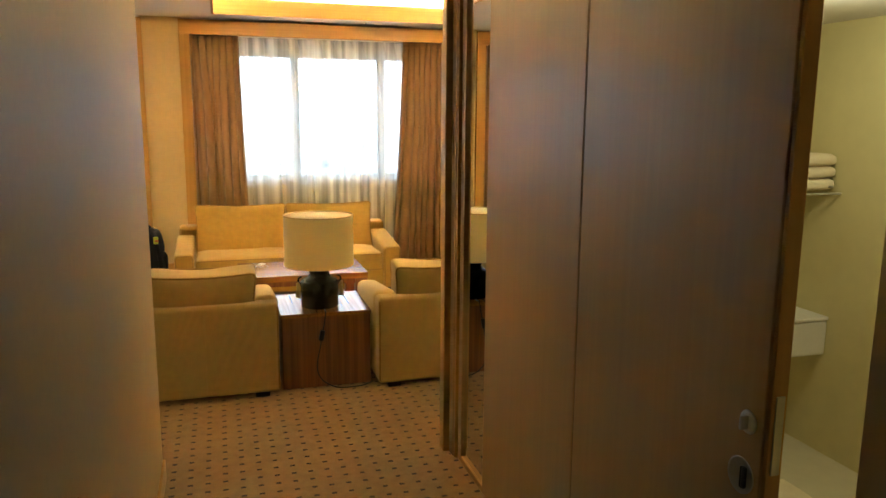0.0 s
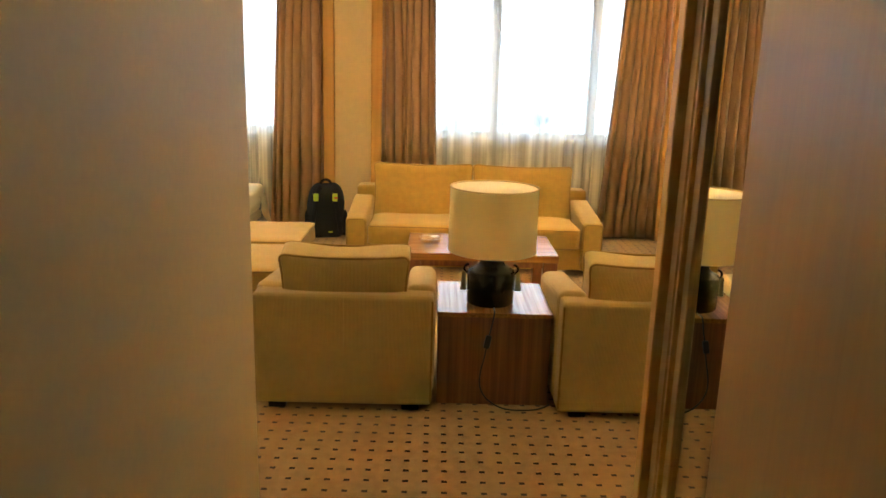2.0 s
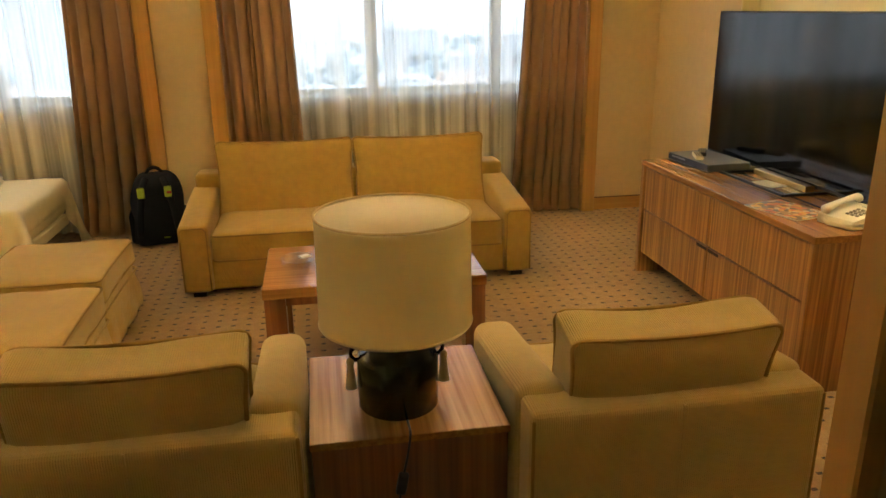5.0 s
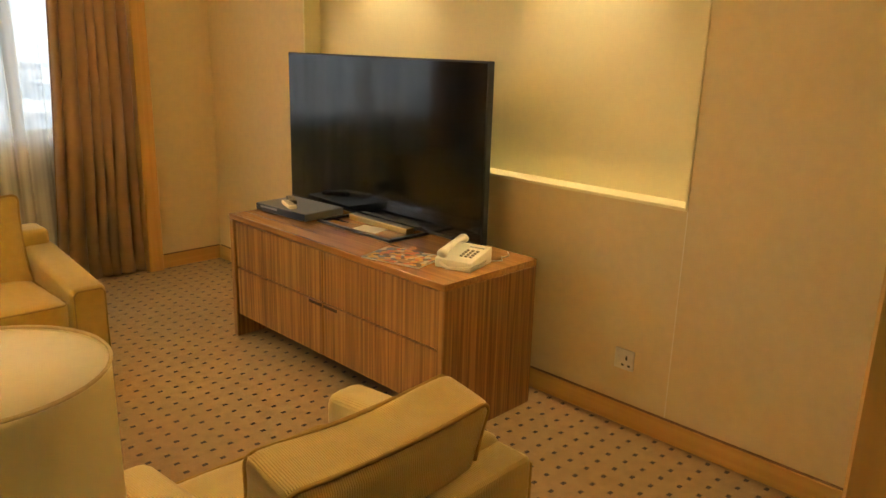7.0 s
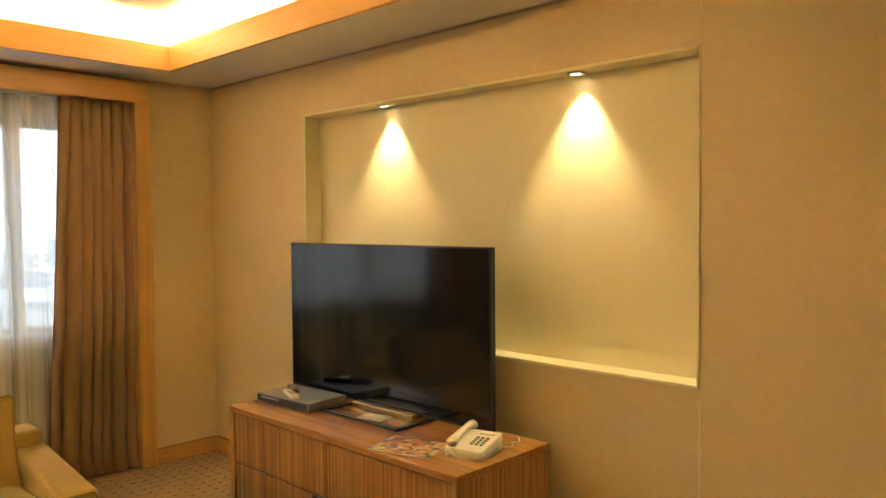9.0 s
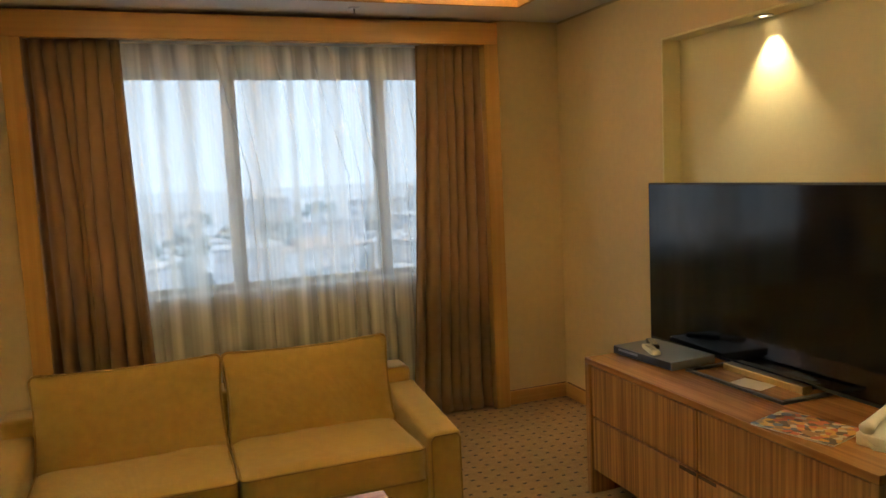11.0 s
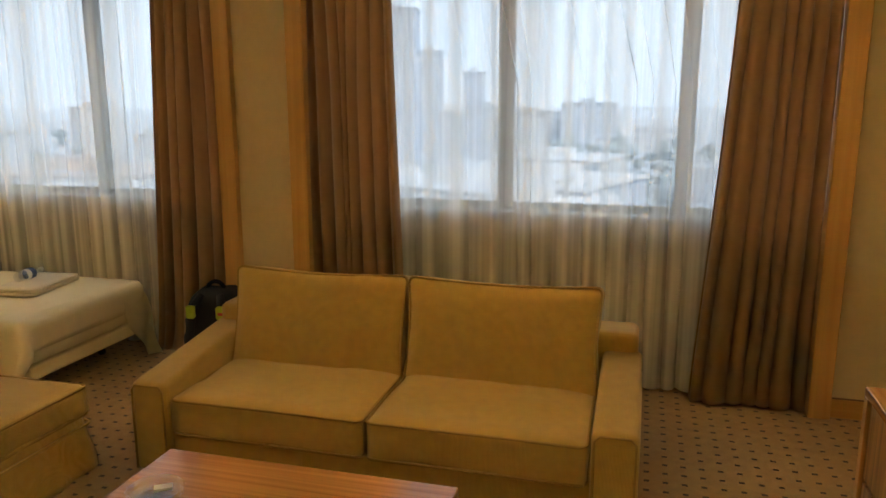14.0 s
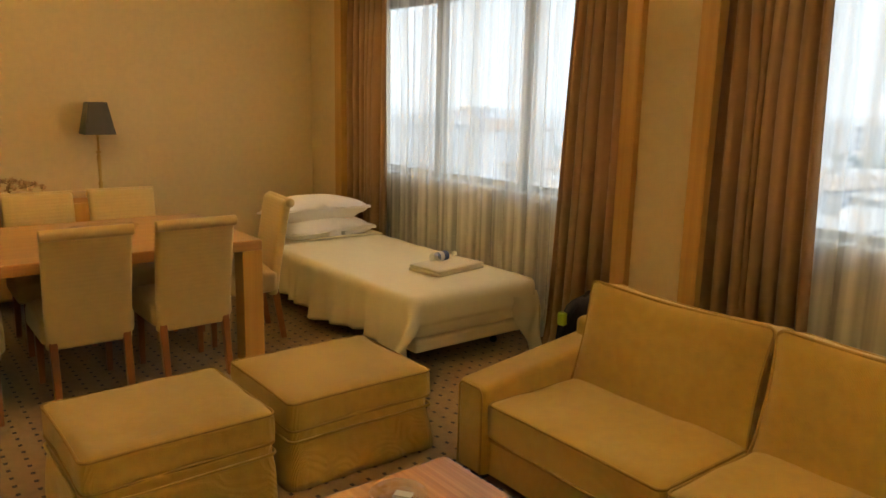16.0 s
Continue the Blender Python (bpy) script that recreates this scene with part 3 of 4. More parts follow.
# bathroom glimpsed past the door
structure("bath_floor", box(CW + 0.1, 2.76, 0.3, 3.24, 0.0, 0.012), BATHFLOOR, "pale tiled bathroom floor", "floor")
bm = box(2.76, 2.86, 0.2, 3.25, 0, 2.44)
structure("wall_bath_east", bm, TILE, "pale green-yellow tiled bathroom wall", "wall")
bm = box(CW + 0.1, 2.86, 3.20, 3.245, 0, 2.44)
box(CW + 0.1, 2.86, 0.1, 0.2, 0, 2.44, bm=bm)
structure("wall_bath_side", bm, TILE, "pale green-yellow tiled bathroom wall", "wall")
structure("bath_ceiling", box(CW + 0.1, 2.86, 0.1, 3.25, 2.06, 2.1), CEILING, "white bathroom ceiling", "ceiling")

# ---- curtains ----
def curtain(name, x0t, x1t, x0b, x1b, y, ztop, zbot, folds, amp, mat, label, seed, thin=False, drift=0.0):
    """A hanging cloth: gathered at its head, with uneven folds that open towards the hem."""
    rng = random.Random(seed)
    per = 10
    nx, nz = folds * per, 30
    width = [rng.uniform(0.5, 1.6) for _ in range(folds)]
    edge = [sum(width[:i]) / sum(width) for i in range(folds + 1)]
    ph = [rng.uniform(-0.8, 0.8) for _ in range(folds + 2)]
    am = [rng.uniform(0.5, 1.2) for _ in range(folds + 2)]
    sway = [rng.uniform(-1, 1) for _ in range(folds + 2)]
    bm = bmesh.new()
    grid = []
    for j in range(nz + 1):
        k = j / nz
        z = ztop + (zbot - ztop) * k
        row = []
        for i in range(nx + 1):
            q = min(i // per, folds - 1)
            w = i / per - q
            even = i / nx
            gather = min(1, k * 3)
            u = even * (1 - gather) + (edge[q] + (edge[q + 1] - edge[q]) * w) * gather
            a = am[q] * (1 - w) + am[q + 1] * w
            p = ph[q] * (1 - w) + ph[q + 1] * w
            open_ = 0.55 + 0.55 * k ** 0.8
            pinch = 1.0 - 0.4 * math.exp(-k * 14)
            ang = 2 * math.pi * (i / per) + p * (0.3 + 0.9 * k)
            s = math.sin(ang)
            s = s if thin else 0.9 * s + 0.18 * math.sin(2 * ang + 4 * p)
            xx = (x0t + (x0b - x0t) * k ** 1.3) * (1 - u) + (x1t + (x1b - x1t) * k ** 1.3) * u
            side = min(1, 6 * even, 6 * (1 - even))
            xx += (0.030 if thin else 0.026) * math.cos(ang) * a * (0.6 + 0.4 * k) * side
            xx += drift * side * k * (sway[q] * (1 - w) + sway[q + 1] * w)
            yy = y + amp * a * open_ * pinch * s
            if not thin:
                yy += 0.008 * math.sin(5 * k + seed + 2 * u) - 0.07 * max(0, k - 0.92) / 0.08 * (0.5 + 0.5 * s)
            row.append(bm.verts.new((xx, yy, z + (0.008 * (1 + s) if j == nz else 0))))
        grid.append(row)
    for a, b in zip(grid, grid[1:]):
        for i in range(nx):
            bm.faces.new((a[i], a[i + 1], b[i + 1], b[i]))
    holder = thing(name, 0, 0, 0, label, "curtain")
    if not thin:
        bmesh.ops.solidify(bm, geom=bm.faces[:], thickness=0.003)
    part("cloth", bm, mat, holder, "", True, thin)
    if not thin:
        part("heading_tape", box(x0t + 0.01, x1t - 0.01, y + 0.024, y + 0.027, ztop - 0.06, ztop - 0.004), mat, holder)
    return holder


DR = "floor-length brown drape gathered beside the window"
curtain("drape", 1.955, 2.388, 1.83, 2.386, 8.135, 2.405, 0.012, 7, 0.058, DRAPE, DR, 1, drift=0.03)
curtain("drape", -0.234, 0.238, -0.232, 0.30, 8.135, 2.405, 0.012, 7, 0.058, DRAPE, DR, 2, drift=0.03)
curtain("drape", -1.19, -0.777, -1.30, -0.779, 8.135, 2.405, 0.012, 6, 0.056, DRAPE, DR, 3, drift=0.03)
curtain("drape", -3.688, -3.12, -3.686, -3.10, 8.135, 2.405, 0.012, 7, 0.058, DRAPE, DR, 4, drift=0.03)
SH = "white sheer voile curtain hanging over the window"
curtain("sheer_curtain", 0.0, 2.2, 0.05, 2.2, 8.225, 2.40, 0.015, 19, 0.028, SHEER, SH, 5, True)
curtain("sheer_curtain", -3.4, -0.95, -3.4, -0.95, 8.225, 2.40, 0.015, 21, 0.028, SHEER, SH, 6, True)
for a, b in (W1, W2):
    t = thing("curtain_track", 0, 0, 0, "pale double curtain track above the window", "curtain track")
    part("rail", box(a + 0.1, b - 0.1, 8.125, 8.145, 2.407, 2.425, 0.002, 1), WHITE, t)
    part("rail", box(a + 0.1, b - 0.1, 8.215, 8.235, 2.407, 2.425, 0.002, 1), WHITE, t)
    part("board", box(a + 0.1, b - 0.1, YN + 0.012, YR, 2.425, 2.44), WHITE, t)


# ---- soft seats ----
def slope_arm(x0, x1, y0, y1, z0, zb, zf, bevel):
    """An arm whose top falls from the back (y1) to the front (y0)."""
    bm = box(x0, x1, y0, y1, z0, zb, bevel, 4)
    for v in bm.verts:
        if v.co.z > (z0 + zb) / 2:
            v.co.z -= (zb - zf) * (y1 - v.co.y) / (y1 - y0)
    return bm


def cushion(name, parent, w, d, h, m, mat, seed, bulge=0.02, both=True):
    bm = soft(0, 0, 0, w, d, h, 0.028, bulge, 12, wrinkle=0.009, seed=seed)
    sag = 0.018 if name == "back_cushion" else 0.006

    def slack(p):
        u, v = 2 * p.x / w, 2 * p.y / d
        return Vector((p.x - sag * u * (1 - min(1, v * v)), p.y - sag * v * (1 - min(1, u * u)), p.z))

    for q in bm.verts:
        q.co = slack(q.co)
    c = part(name, bm, mat, parent, "", True)
    c.matrix_local = m
    z = h / 2 - 0.011
    part("piping", tube([slack(p) for p in loop(w / 2 - 0.003, d / 2 - 0.003, 0.035, z)], 0.0058, True), PIPING, c, "darker piped seam", True)
    if both:
        part("piping", tube([slack(p) for p in loop(w / 2 - 0.003, d / 2 - 0.003, 0.035, -z)], 0.0058, True), PIPING, c, "darker piped seam", True)
    return c


sofa = thing("sofa", 0.59, 6.70, 0, "mustard two-seat sofa with piped loose cushions", "sofa")
part("base", box(-0.99, 0.99, 0.04, 0.86, 0.035, 0.215, 0.015, 2), SOFA, sofa)
part("back_frame", box(-0.98, 0.98, 0.66, 0.86, 0.215, 0.575, 0.03, 3), SOFA, sofa)
for s in (-1, 1):
    a, b = sorted((s * 0.835, s * 1.0))
    part("arm", slope_arm(a, b, 0.0, 0.70, 0.035, 0.50, 0.42, 0.028), SOFA, sofa, "", True)
    part("piping", tube([(a + 0.012, -0.001, 0.05), (a + 0.012, -0.001, 0.39), (a + 0.03, -0.001, 0.411), (b - 0.03, -0.001, 0.411), (b - 0.012, -0.001, 0.39), (b - 0.012, -0.001, 0.05)], 0.0045), PIPING, sofa, "piped seam round the arm front", True)
    c = s * 0.415
    cushion("seat_cushion", sofa, 0.825, 0.68, 0.165, pose(c, 0.345, 0.285), SOFA, 3 + s, 0.016)
    cushion("back_cushion", sofa, 0.835, 0.48, 0.18, pose(c, 0.615, 0.535, 76), SOFA, 7 + s, 0.028)
    for y in (0.08, 0.8):
        part("foot", box(s * 0.92 - 0.035, s * 0.92 + 0.035, y - 0.035, y + 0.035, 0, 0.045), BLACK, sofa)


def armchair(x, y):
    ch = thing("armchair", x, y, 0, "straw-coloured fabric armchair with a loose piped back cushion", "armchair", "armchairs by the side table")
    w = 0.41
    part("back_frame", box(-w, w, 0, 0.13, 0.03, 0.560, 0.022, 3), CHAIRF, ch)
    part("base", box(-w + 0.02, w - 0.02, 0.13, 0.70, 0.03, 0.27, 0.015, 2), CHAIRF, ch)
    for s in (-1, 1):
        a, b = sorted((s * (w - 0.135), s * (w + 0.008)))
        bm = slope_arm(a, b, -0.72, -0.10, 0.03, 0.585, 0.52, 0.045)
        bmesh.ops.transform(bm, matrix=Matrix.Diagonal((1, -1, 1, 1)), verts=bm.verts)
        part("arm", bm, CHAIRF, ch, "", True)
        part("piping", tube([(s * (w - 0.006), 0.005, 0.05), (s * (w - 0.006), 0.005, 0.54)], 0.005), PIPING, ch, "piped corner seam")
        for q in (0.06, 0.64):
            part("foot", box(s * 0.31 - 0.04, s * 0.31 + 0.04, q - 0.04, q + 0.04, 0, 0.04, 0.004, 1), BLACK, ch)
    cushion("seat_cushion", ch, 0.55, 0.56, 0.16, pose(0, 0.43, 0.345), CHAIRF, 11, 0.014)
    cushion("back_cushion", ch, 0.60, 0.42, 0.17, pose(0, 0.165, 0.540, 100), CHAIRF, 12, 0.025)
    part("back_seam", box(-0.004, 0.004, -0.0035, 0.002, 0.05, 0.55, 0.001, 1), CHAIRF, ch)
    return ch


ac = armchair(-0.122, 4.25)
copy_thing(ac, pose(1.275, 4.215, 0))


def ottoman(x, y, rz, seed):
    o = thing("ottoman", x, y, 0, "mustard box ottoman with a skirted cover and cushion top", "ottoman", "pair of ottomans", rz)
    bm = soft(0, 0, 0.135, 0.585, 0.67, 0.27, 0.025, 0.0, 14, wrinkle=0.02, seed=seed)
    for v in bm.verts:
        k = max(0, 0.2 - v.co.z) / 0.2
        v.co.x *= 1 + 0.07 * k
        v.co.y *= 1 + 0.06 * k
        if v.co.z < 0.03:
            v.co.z = 0.004
    part("skirt", bm, SOFA, o, "", True)
    part("fold", tube(loop(0.30, 0.342, 0.03, 0.205), 0.006, True), SOFA, o, "seam above the skirt", True)
    cushion("cushion_top", o, 0.60, 0.69, 0.135, pose(0, 0, 0.305), SOFA, seed, 0.012)
    return o


ottoman(-0.945, 6.405, 0, 4)
ottoman(-0.905, 5.645, 1.0, 9)

# ---- tables ----
st = thing("side_table", 0.575, 4.35, 0, "zebrano-veneered box side table between the armchairs", "side table")
part("body", box(-0.265, 0.265, 0.004, 0.515, 0, 0.437, 0.002, 1), ZEBRA_RED_Z, st)
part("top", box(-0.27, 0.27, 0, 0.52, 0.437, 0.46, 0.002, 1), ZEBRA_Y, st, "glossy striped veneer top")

ct = thing("coffee_table", 0.59, 5.94, 0, "low striped wood coffee table with block legs", "coffee table")
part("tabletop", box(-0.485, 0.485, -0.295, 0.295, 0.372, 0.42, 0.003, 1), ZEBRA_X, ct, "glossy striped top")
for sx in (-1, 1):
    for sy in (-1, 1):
        part("leg", box(sx * 0.435 - 0.045, sx * 0.435 + 0.045, sy * 0.245 - 0.045, sy * 0.245 + 0.045, 0, 0.372, 0.003, 1), ZEBRA_RED_Z, ct)
part("apron", box(-0.39, 0.39, -0.265, -0.245, 0.33, 0.372), ZEBRA_RED_Z, ct)
part("apron", box(-0.39, 0.39, 0.245, 0.265, 0.33, 0.372), ZEBRA_RED_Z, ct)

ash = thing("ashtray", 0.255, 5.95, 0.42, "round clear glass ashtray on the coffee table", "ashtray")
part("bowl", lathe([(0.0, 0.0), (0.06, 0.0), (0.078, 0.012), (0.082, 0.034), (0.076, 0.038), (0.066, 0.030), (0.055, 0.012), (0.0, 0.010)], 20), GLASS, ash)
mb = thing("matchbook", 0.285, 5.945, 0.4615, "small cream matchbook lying on the ashtray", "matchbook", "", 35)
mc = part("cover", box(-0.025, 0.025, -0.018, 0.018, -0.003, 0.003, 0.001, 1), PAPER, mb)
part("striker", box(-0.025, 0.025, -0.0195, -0.012, 0.003, 0.0036), KEYGREY, mb)

# ---- table lamp ----
tl = thing("table_lamp", 0.56, 4.53, 0.46, "table lamp with cream drum shade on a black ceramic jar", "table lamp")
part("base", lathe([(0.0, 0.0), (0.106, 0.0), (0.113, 0.006), (0.115, 0.15), (0.108, 0.168), (0.075, 0.185), (0.062, 0.20), (0.062, 0.225), (0.072, 0.235), (0.072, 0.25), (0.0, 0.252)], 40), BLACKGLOSS, tl, "glossy black jar", True)
part("stem", lathe([(0.012, 0.25), (0.012, 0.40)], 12), BRASS, tl)
sh = part("shade", lathe([(0.211, 0.262), (0.2095, 0.41), (0.208, 0.565)], 56, caps=False), SHADE, tl, "cream fabric drum shade", True, True)
part("rim", tube([(0.208 * math.cos(a), 0.208 * math.sin(a), 0.565) for a in [2 * math.pi * i / 56 for i in range(56)]], 0.0035, True), RIM, sh, "", True)
part("rim", tube([(0.211 * math.cos(a), 0.211 * math.sin(a), 0.262) for a in [2 * math.pi * i / 56 for i in range(56)]], 0.003, True), SHADE_IN, sh, "", True)
part("top_disc", lathe([(0.0, 0.556), (0.205, 0.556), (0.205, 0.559), (0.0, 0.559)], 48), DISC, tl, "cream disc closing the shade's top", True)
for s in (-1, 1):
    h = part("handle", tube([(s * (0.108 + 0.022 * math.sin(a)), 0.0, 0.165 + 0.022 * math.cos(a)) for a in [math.pi * i / 8 for i in range(9)]], 0.006), BLACKGLOSS, tl, "", True)
    part("tassel", lathe([(0.003, 0.155), (0.010, 0.148), (0.012, 0.135), (0.009, 0.13), (0.015, 0.075), (0.017, 0.06), (0.0, 0.06)], 12, at=(s * 0.132, 0, 0)), DINEF, h, "pale hanging tassel", True)
pts = [(0.57, 4.50, 0.464), (0.572, 4.40, 0.464), (0.570, 4.345, 0.462), (0.560, 4.341, 0.40), (0.545, 4.339, 0.33), (0.530, 4.338, 0.24), (0.515, 4.337, 0.17), (0.515, 4.335, 0.10), (0.55, 4.325, 0.04),
       (0.62, 4.30, 0.008), (0.70, 4.285, 0.006), (0.79, 4.30, 0.006), (0.86, 4.36, 0.006)]
fine = []
for i in range(len(pts) - 1):
    p0, p1, p2, p3 = [Vector(pts[max(0, min(len(pts) - 1, i + k))]) for k in (-1, 0, 1, 2)]
    for c in range(5):
        t = c / 5
        fine.append(0.5 * ((2 * p1) + (p2 - p0) * t + (2 * p0 - 5 * p1 + 4 * p2 - p3) * t * t + (3 * p1 - p0 - 3 * p2 + p3) * t ** 3))
cord = thing("lamp_cord", 0, 0, 0, "black lamp cord with an inline switch hanging to the carpet", "cable")
part("cable", tube(fine, 0.0035), BLACK, cord, "", True)
bm = box(-0.014, 0.014, -0.011, 0.009, -0.032, 0.032, 0.006, 2)
bmesh.ops.transform(bm, matrix=pose(0.543, 4.334, 0.325, 0, 11, 0), verts=bm.verts)
part("switch", bm, BLACK, cord, "black inline rocker switch")

# ---- television cabinet ----
cab = thing("tv_cabinet", 2.24, 5.09, 0, "zebrano-veneered low television cabinet with four drawers", "cabinet")
D, L, H = 0.57, 1.595, 0.68
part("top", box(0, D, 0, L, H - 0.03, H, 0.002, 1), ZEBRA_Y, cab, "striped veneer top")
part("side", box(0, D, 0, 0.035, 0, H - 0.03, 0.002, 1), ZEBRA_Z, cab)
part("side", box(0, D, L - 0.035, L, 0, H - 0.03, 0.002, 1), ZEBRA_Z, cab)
# Carcass coloured near black to paint the shade in the drawer gaps.
part("carcass", box(0.03, D - 0.01, 0.035, L - 0.035, 0.13, H - 0.03), GAP_SHADE, cab)
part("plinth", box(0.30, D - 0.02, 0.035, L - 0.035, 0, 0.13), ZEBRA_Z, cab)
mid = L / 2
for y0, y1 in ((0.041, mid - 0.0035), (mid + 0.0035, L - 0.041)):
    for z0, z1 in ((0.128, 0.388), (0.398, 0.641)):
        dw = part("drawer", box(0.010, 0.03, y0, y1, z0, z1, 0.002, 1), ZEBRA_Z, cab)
        inner = y1 if y1 < mid else y0
        s = -1 if y1 < mid else 1
        if z0 < 0.2:
            a, b = sorted((inner + s * 0.002, inner + s * 0.105))
            # Raised dark strip paints the shade of the cut pull.
            part("finger_pull", box(0.0085, 0.012, a, b, z1 - 0.018, z1 - 0.002, 0.002, 1), GAP_SHADE, dw, "dark strip painted for the shade in a finger pull")

tv = thing("television", 2.70, 6.05, 0.68, "large flat black television on a loop stand", "television")
part("panel", box(0.0, 0.035, -0.735, 0.735, 0.018, 0.822, 0.004, 2), BLACK, tv)
part("screen", box(-0.003, 0.001, -0.726, 0.726, 0.034, 0.814, 0.001, 1), SCREEN, tv, "dark glossy screen")
part("back_hump", box(0.035, 0.065, -0.45, 0.45, 0.10, 0.50, 0.012, 2), BLACK, tv)
part("bezel_light", box(-0.006, -0.003, -0.10, 0.02, 0.018, 0.026), SILVER, tv)
stand = bmesh.new()
box(-0.215, -0.195, -0.36, 0.20, 0, 0.012, 0.003, 1, stand)
box(-0.195, 0.10, -0.36, -0.335, 0, 0.012, 0.003, 1, stand)
box(-0.195, 0.10, 0.175, 0.20, 0, 0.012, 0.003, 1, stand)
box(0.0, 0.03, -0.30, -0.20, 0.012, 0.06, 0.003, 1, stand)
box(0.0, 0.03, 0.05, 0.15, 0.012, 0.06, 0.003, 1, stand)
part("stand", stand, BLACK, tv, "black metal loop stand")
# Brass block added in place of a warm glossy reflection of the wood.
part("bar", box(-0.055, -0.005, -0.30, 0.14, 0.0, 0.03, 0.004, 2), BRASS, tv, "coppery bar standing in for a wood reflection behind the stand")

dvd = thing("disc_player", 2.545, 6.475, 0.68, "flat silver disc player on the cabinet", "disc player", "", 4)
part("body", box(-0.135, 0.12, -0.205, 0.205, 0.004, 0.042, 0.003, 1), SILVER, dvd)
part("front_panel", box(-0.139, -0.135, -0.20, 0.20, 0.007, 0.040, 0.001, 1), BLACK, dvd, "dark front panel")
part("tray", box(-0.141, -0.139, 0.02, 0.16, 0.024, 0.034), SILVER, dvd)
part("foot", box(-0.12, -0.10, -0.18, -0.16, 0, 0.004), BLACK, dvd)
part("foot", box(0.09, 0.11, 0.16, 0.18, 0, 0.004), BLACK, dvd)


def remote(x, y, rz, mat, label):
    r = thing("remote_control", x, y, 0.722, label, "remote control", "", rz)
    part("body", soft(0, 0, 0.011, 0.046, 0.165, 0.022, 0.008, 0.0, 5), mat, r, "", True)
    for i in range(6):
        for j in (-1, 0, 1):
            part("button", box(j * 0.012 - 0.004, j * 0.012 + 0.004, -0.06 + i * 0.02 - 0.004, -0.06 + i * 0.02 + 0.004, 0.022, 0.0245), KEYGREY, r)


remote(2.47, 6.47, -20, CREAM, "cream remote control lying on the disc player")
remote(2.545, 6.56, -28, BLACK, "black remote control lying on the disc player")
remote_card = thing("paper_card", 2.585, 5.95, 0.681, "small pale card inside the television stand", "card", "", 12)
part("sheet", box(-0.055, 0.055, -0.075, 0.075, 0, 0.001), PAPER, remote_card)

mag = thing("magazine", 2.375, 5.475, 0.68, "colourful glossy magazine lying on the cabinet", "magazine", "", 14)
part("pages", box(-0.105, 0.105, -0.145, 0.145, 0, 0.005, 0.001, 1), PAPER, mag)
part("cover", box(-0.106, 0.106, -0.146, 0.146, 0.0052, 0.006), PRINT, mag, "printed picture cover")

ph = thing("telephone", 2.50, 5.235, 0.68, "cream push-button desk telephone with coiled cord", "telephone", "", -76)
ph.scale = (0.9, 0.9, 0.9)
# wedge body: x along its width, y from front to back
bm = box(-0.095, 0.095, -0.11, 0.10, 0.0, 0.07, 0.010, 3)
for v in bm.verts:
    if v.co.z > 0.03:
        v.co.z = 0.032 + (v.co.z - 0.03) * 0.3 + 0.034 * (v.co.y + 0.11) / 0.21
part("body", bm, CREAM, ph, "", True)
tilt = pose(0, 0, 0, 9.2)


def top_z(y):
    return 0.045 + 0.034 * (y + 0.11) / 0.21


hs = bmesh.new()
n = 14
rings = []
for i in range(n + 1):
    k = i / n
    y = -0.10 + 0.20 * k
    end = abs(2 * k - 1) ** 3
    zc = top_z(y) + 0.030 - 0.012 * end
    w, h = 0.019 + 0.009 * end, 0.011 + 0.010 * end
    rings.append([hs.verts.new((-0.060 + w * math.cos(a), y, zc + h * math.sin(a))) for a in [2 * math.pi * c / 12 for c in range(12)]])
for a, b in zip(rings, rings[1:]):
    for c in range(12):
        hs.faces.new((a[c], a[(c + 1) % 12], b[(c + 1) % 12], b[c]))
hs.faces.new(rings[0])
hs.faces.new(rings[-1])
part("handset", hs, CREAM, ph, "", True)
for i in range(4):
    for j in range(3):
        y = -0.055 + i * 0.022
        part("key", box(0.005 + j * 0.024, 0.020 + j * 0.024, y, y + 0.013, top_z(y) - 0.004, top_z(y) + 0.007, 0.002, 1), KEYGREY, ph)
part("display_strip", box(0.0, 0.075, 0.055, 0.07, top_z(0.06) - 0.002, top_z(0.06) + 0.004), WHITE, ph)
coil = []
path = [Vector((-0.06, -0.115, 0.02)), Vector((-0.02, -0.13, 0.006)), Vector((0.05, -0.13, 0.012)), Vector((0.10, -0.11, 0.02)), Vector((0.108, -0.03, 0.02)), Vector((0.10, 0.03, 0.02))]
for i in range(300):
    u = i / 300 * (len(path) - 1)
    q = int(u)
    p = path[q].lerp(path[q + 1], u - q)
    coil.append(p + Vector((0.004 * math.cos(i * 0.9), 0.004 * math.cos(i * 0.9), 0.006 + 0.006 * math.sin(i * 0.9))))
part("coiled_cord", tube(coil, 0.0018, n=4), CREAM, ph, "", True)
pts = [(2.60, 5.20, 0.684), (2.66, 5.16, 0.683), (2.70, 5.20, 0.683), (2.74, 5.19, 0.683), (2.79, 5.24, 0.683)]
pc = thing("telephone_line", 0, 0, 0, "thin pale telephone line across the cabinet top", "cable")
part("cable", tube(pts, 0.002), CREAM, pc, "", True)

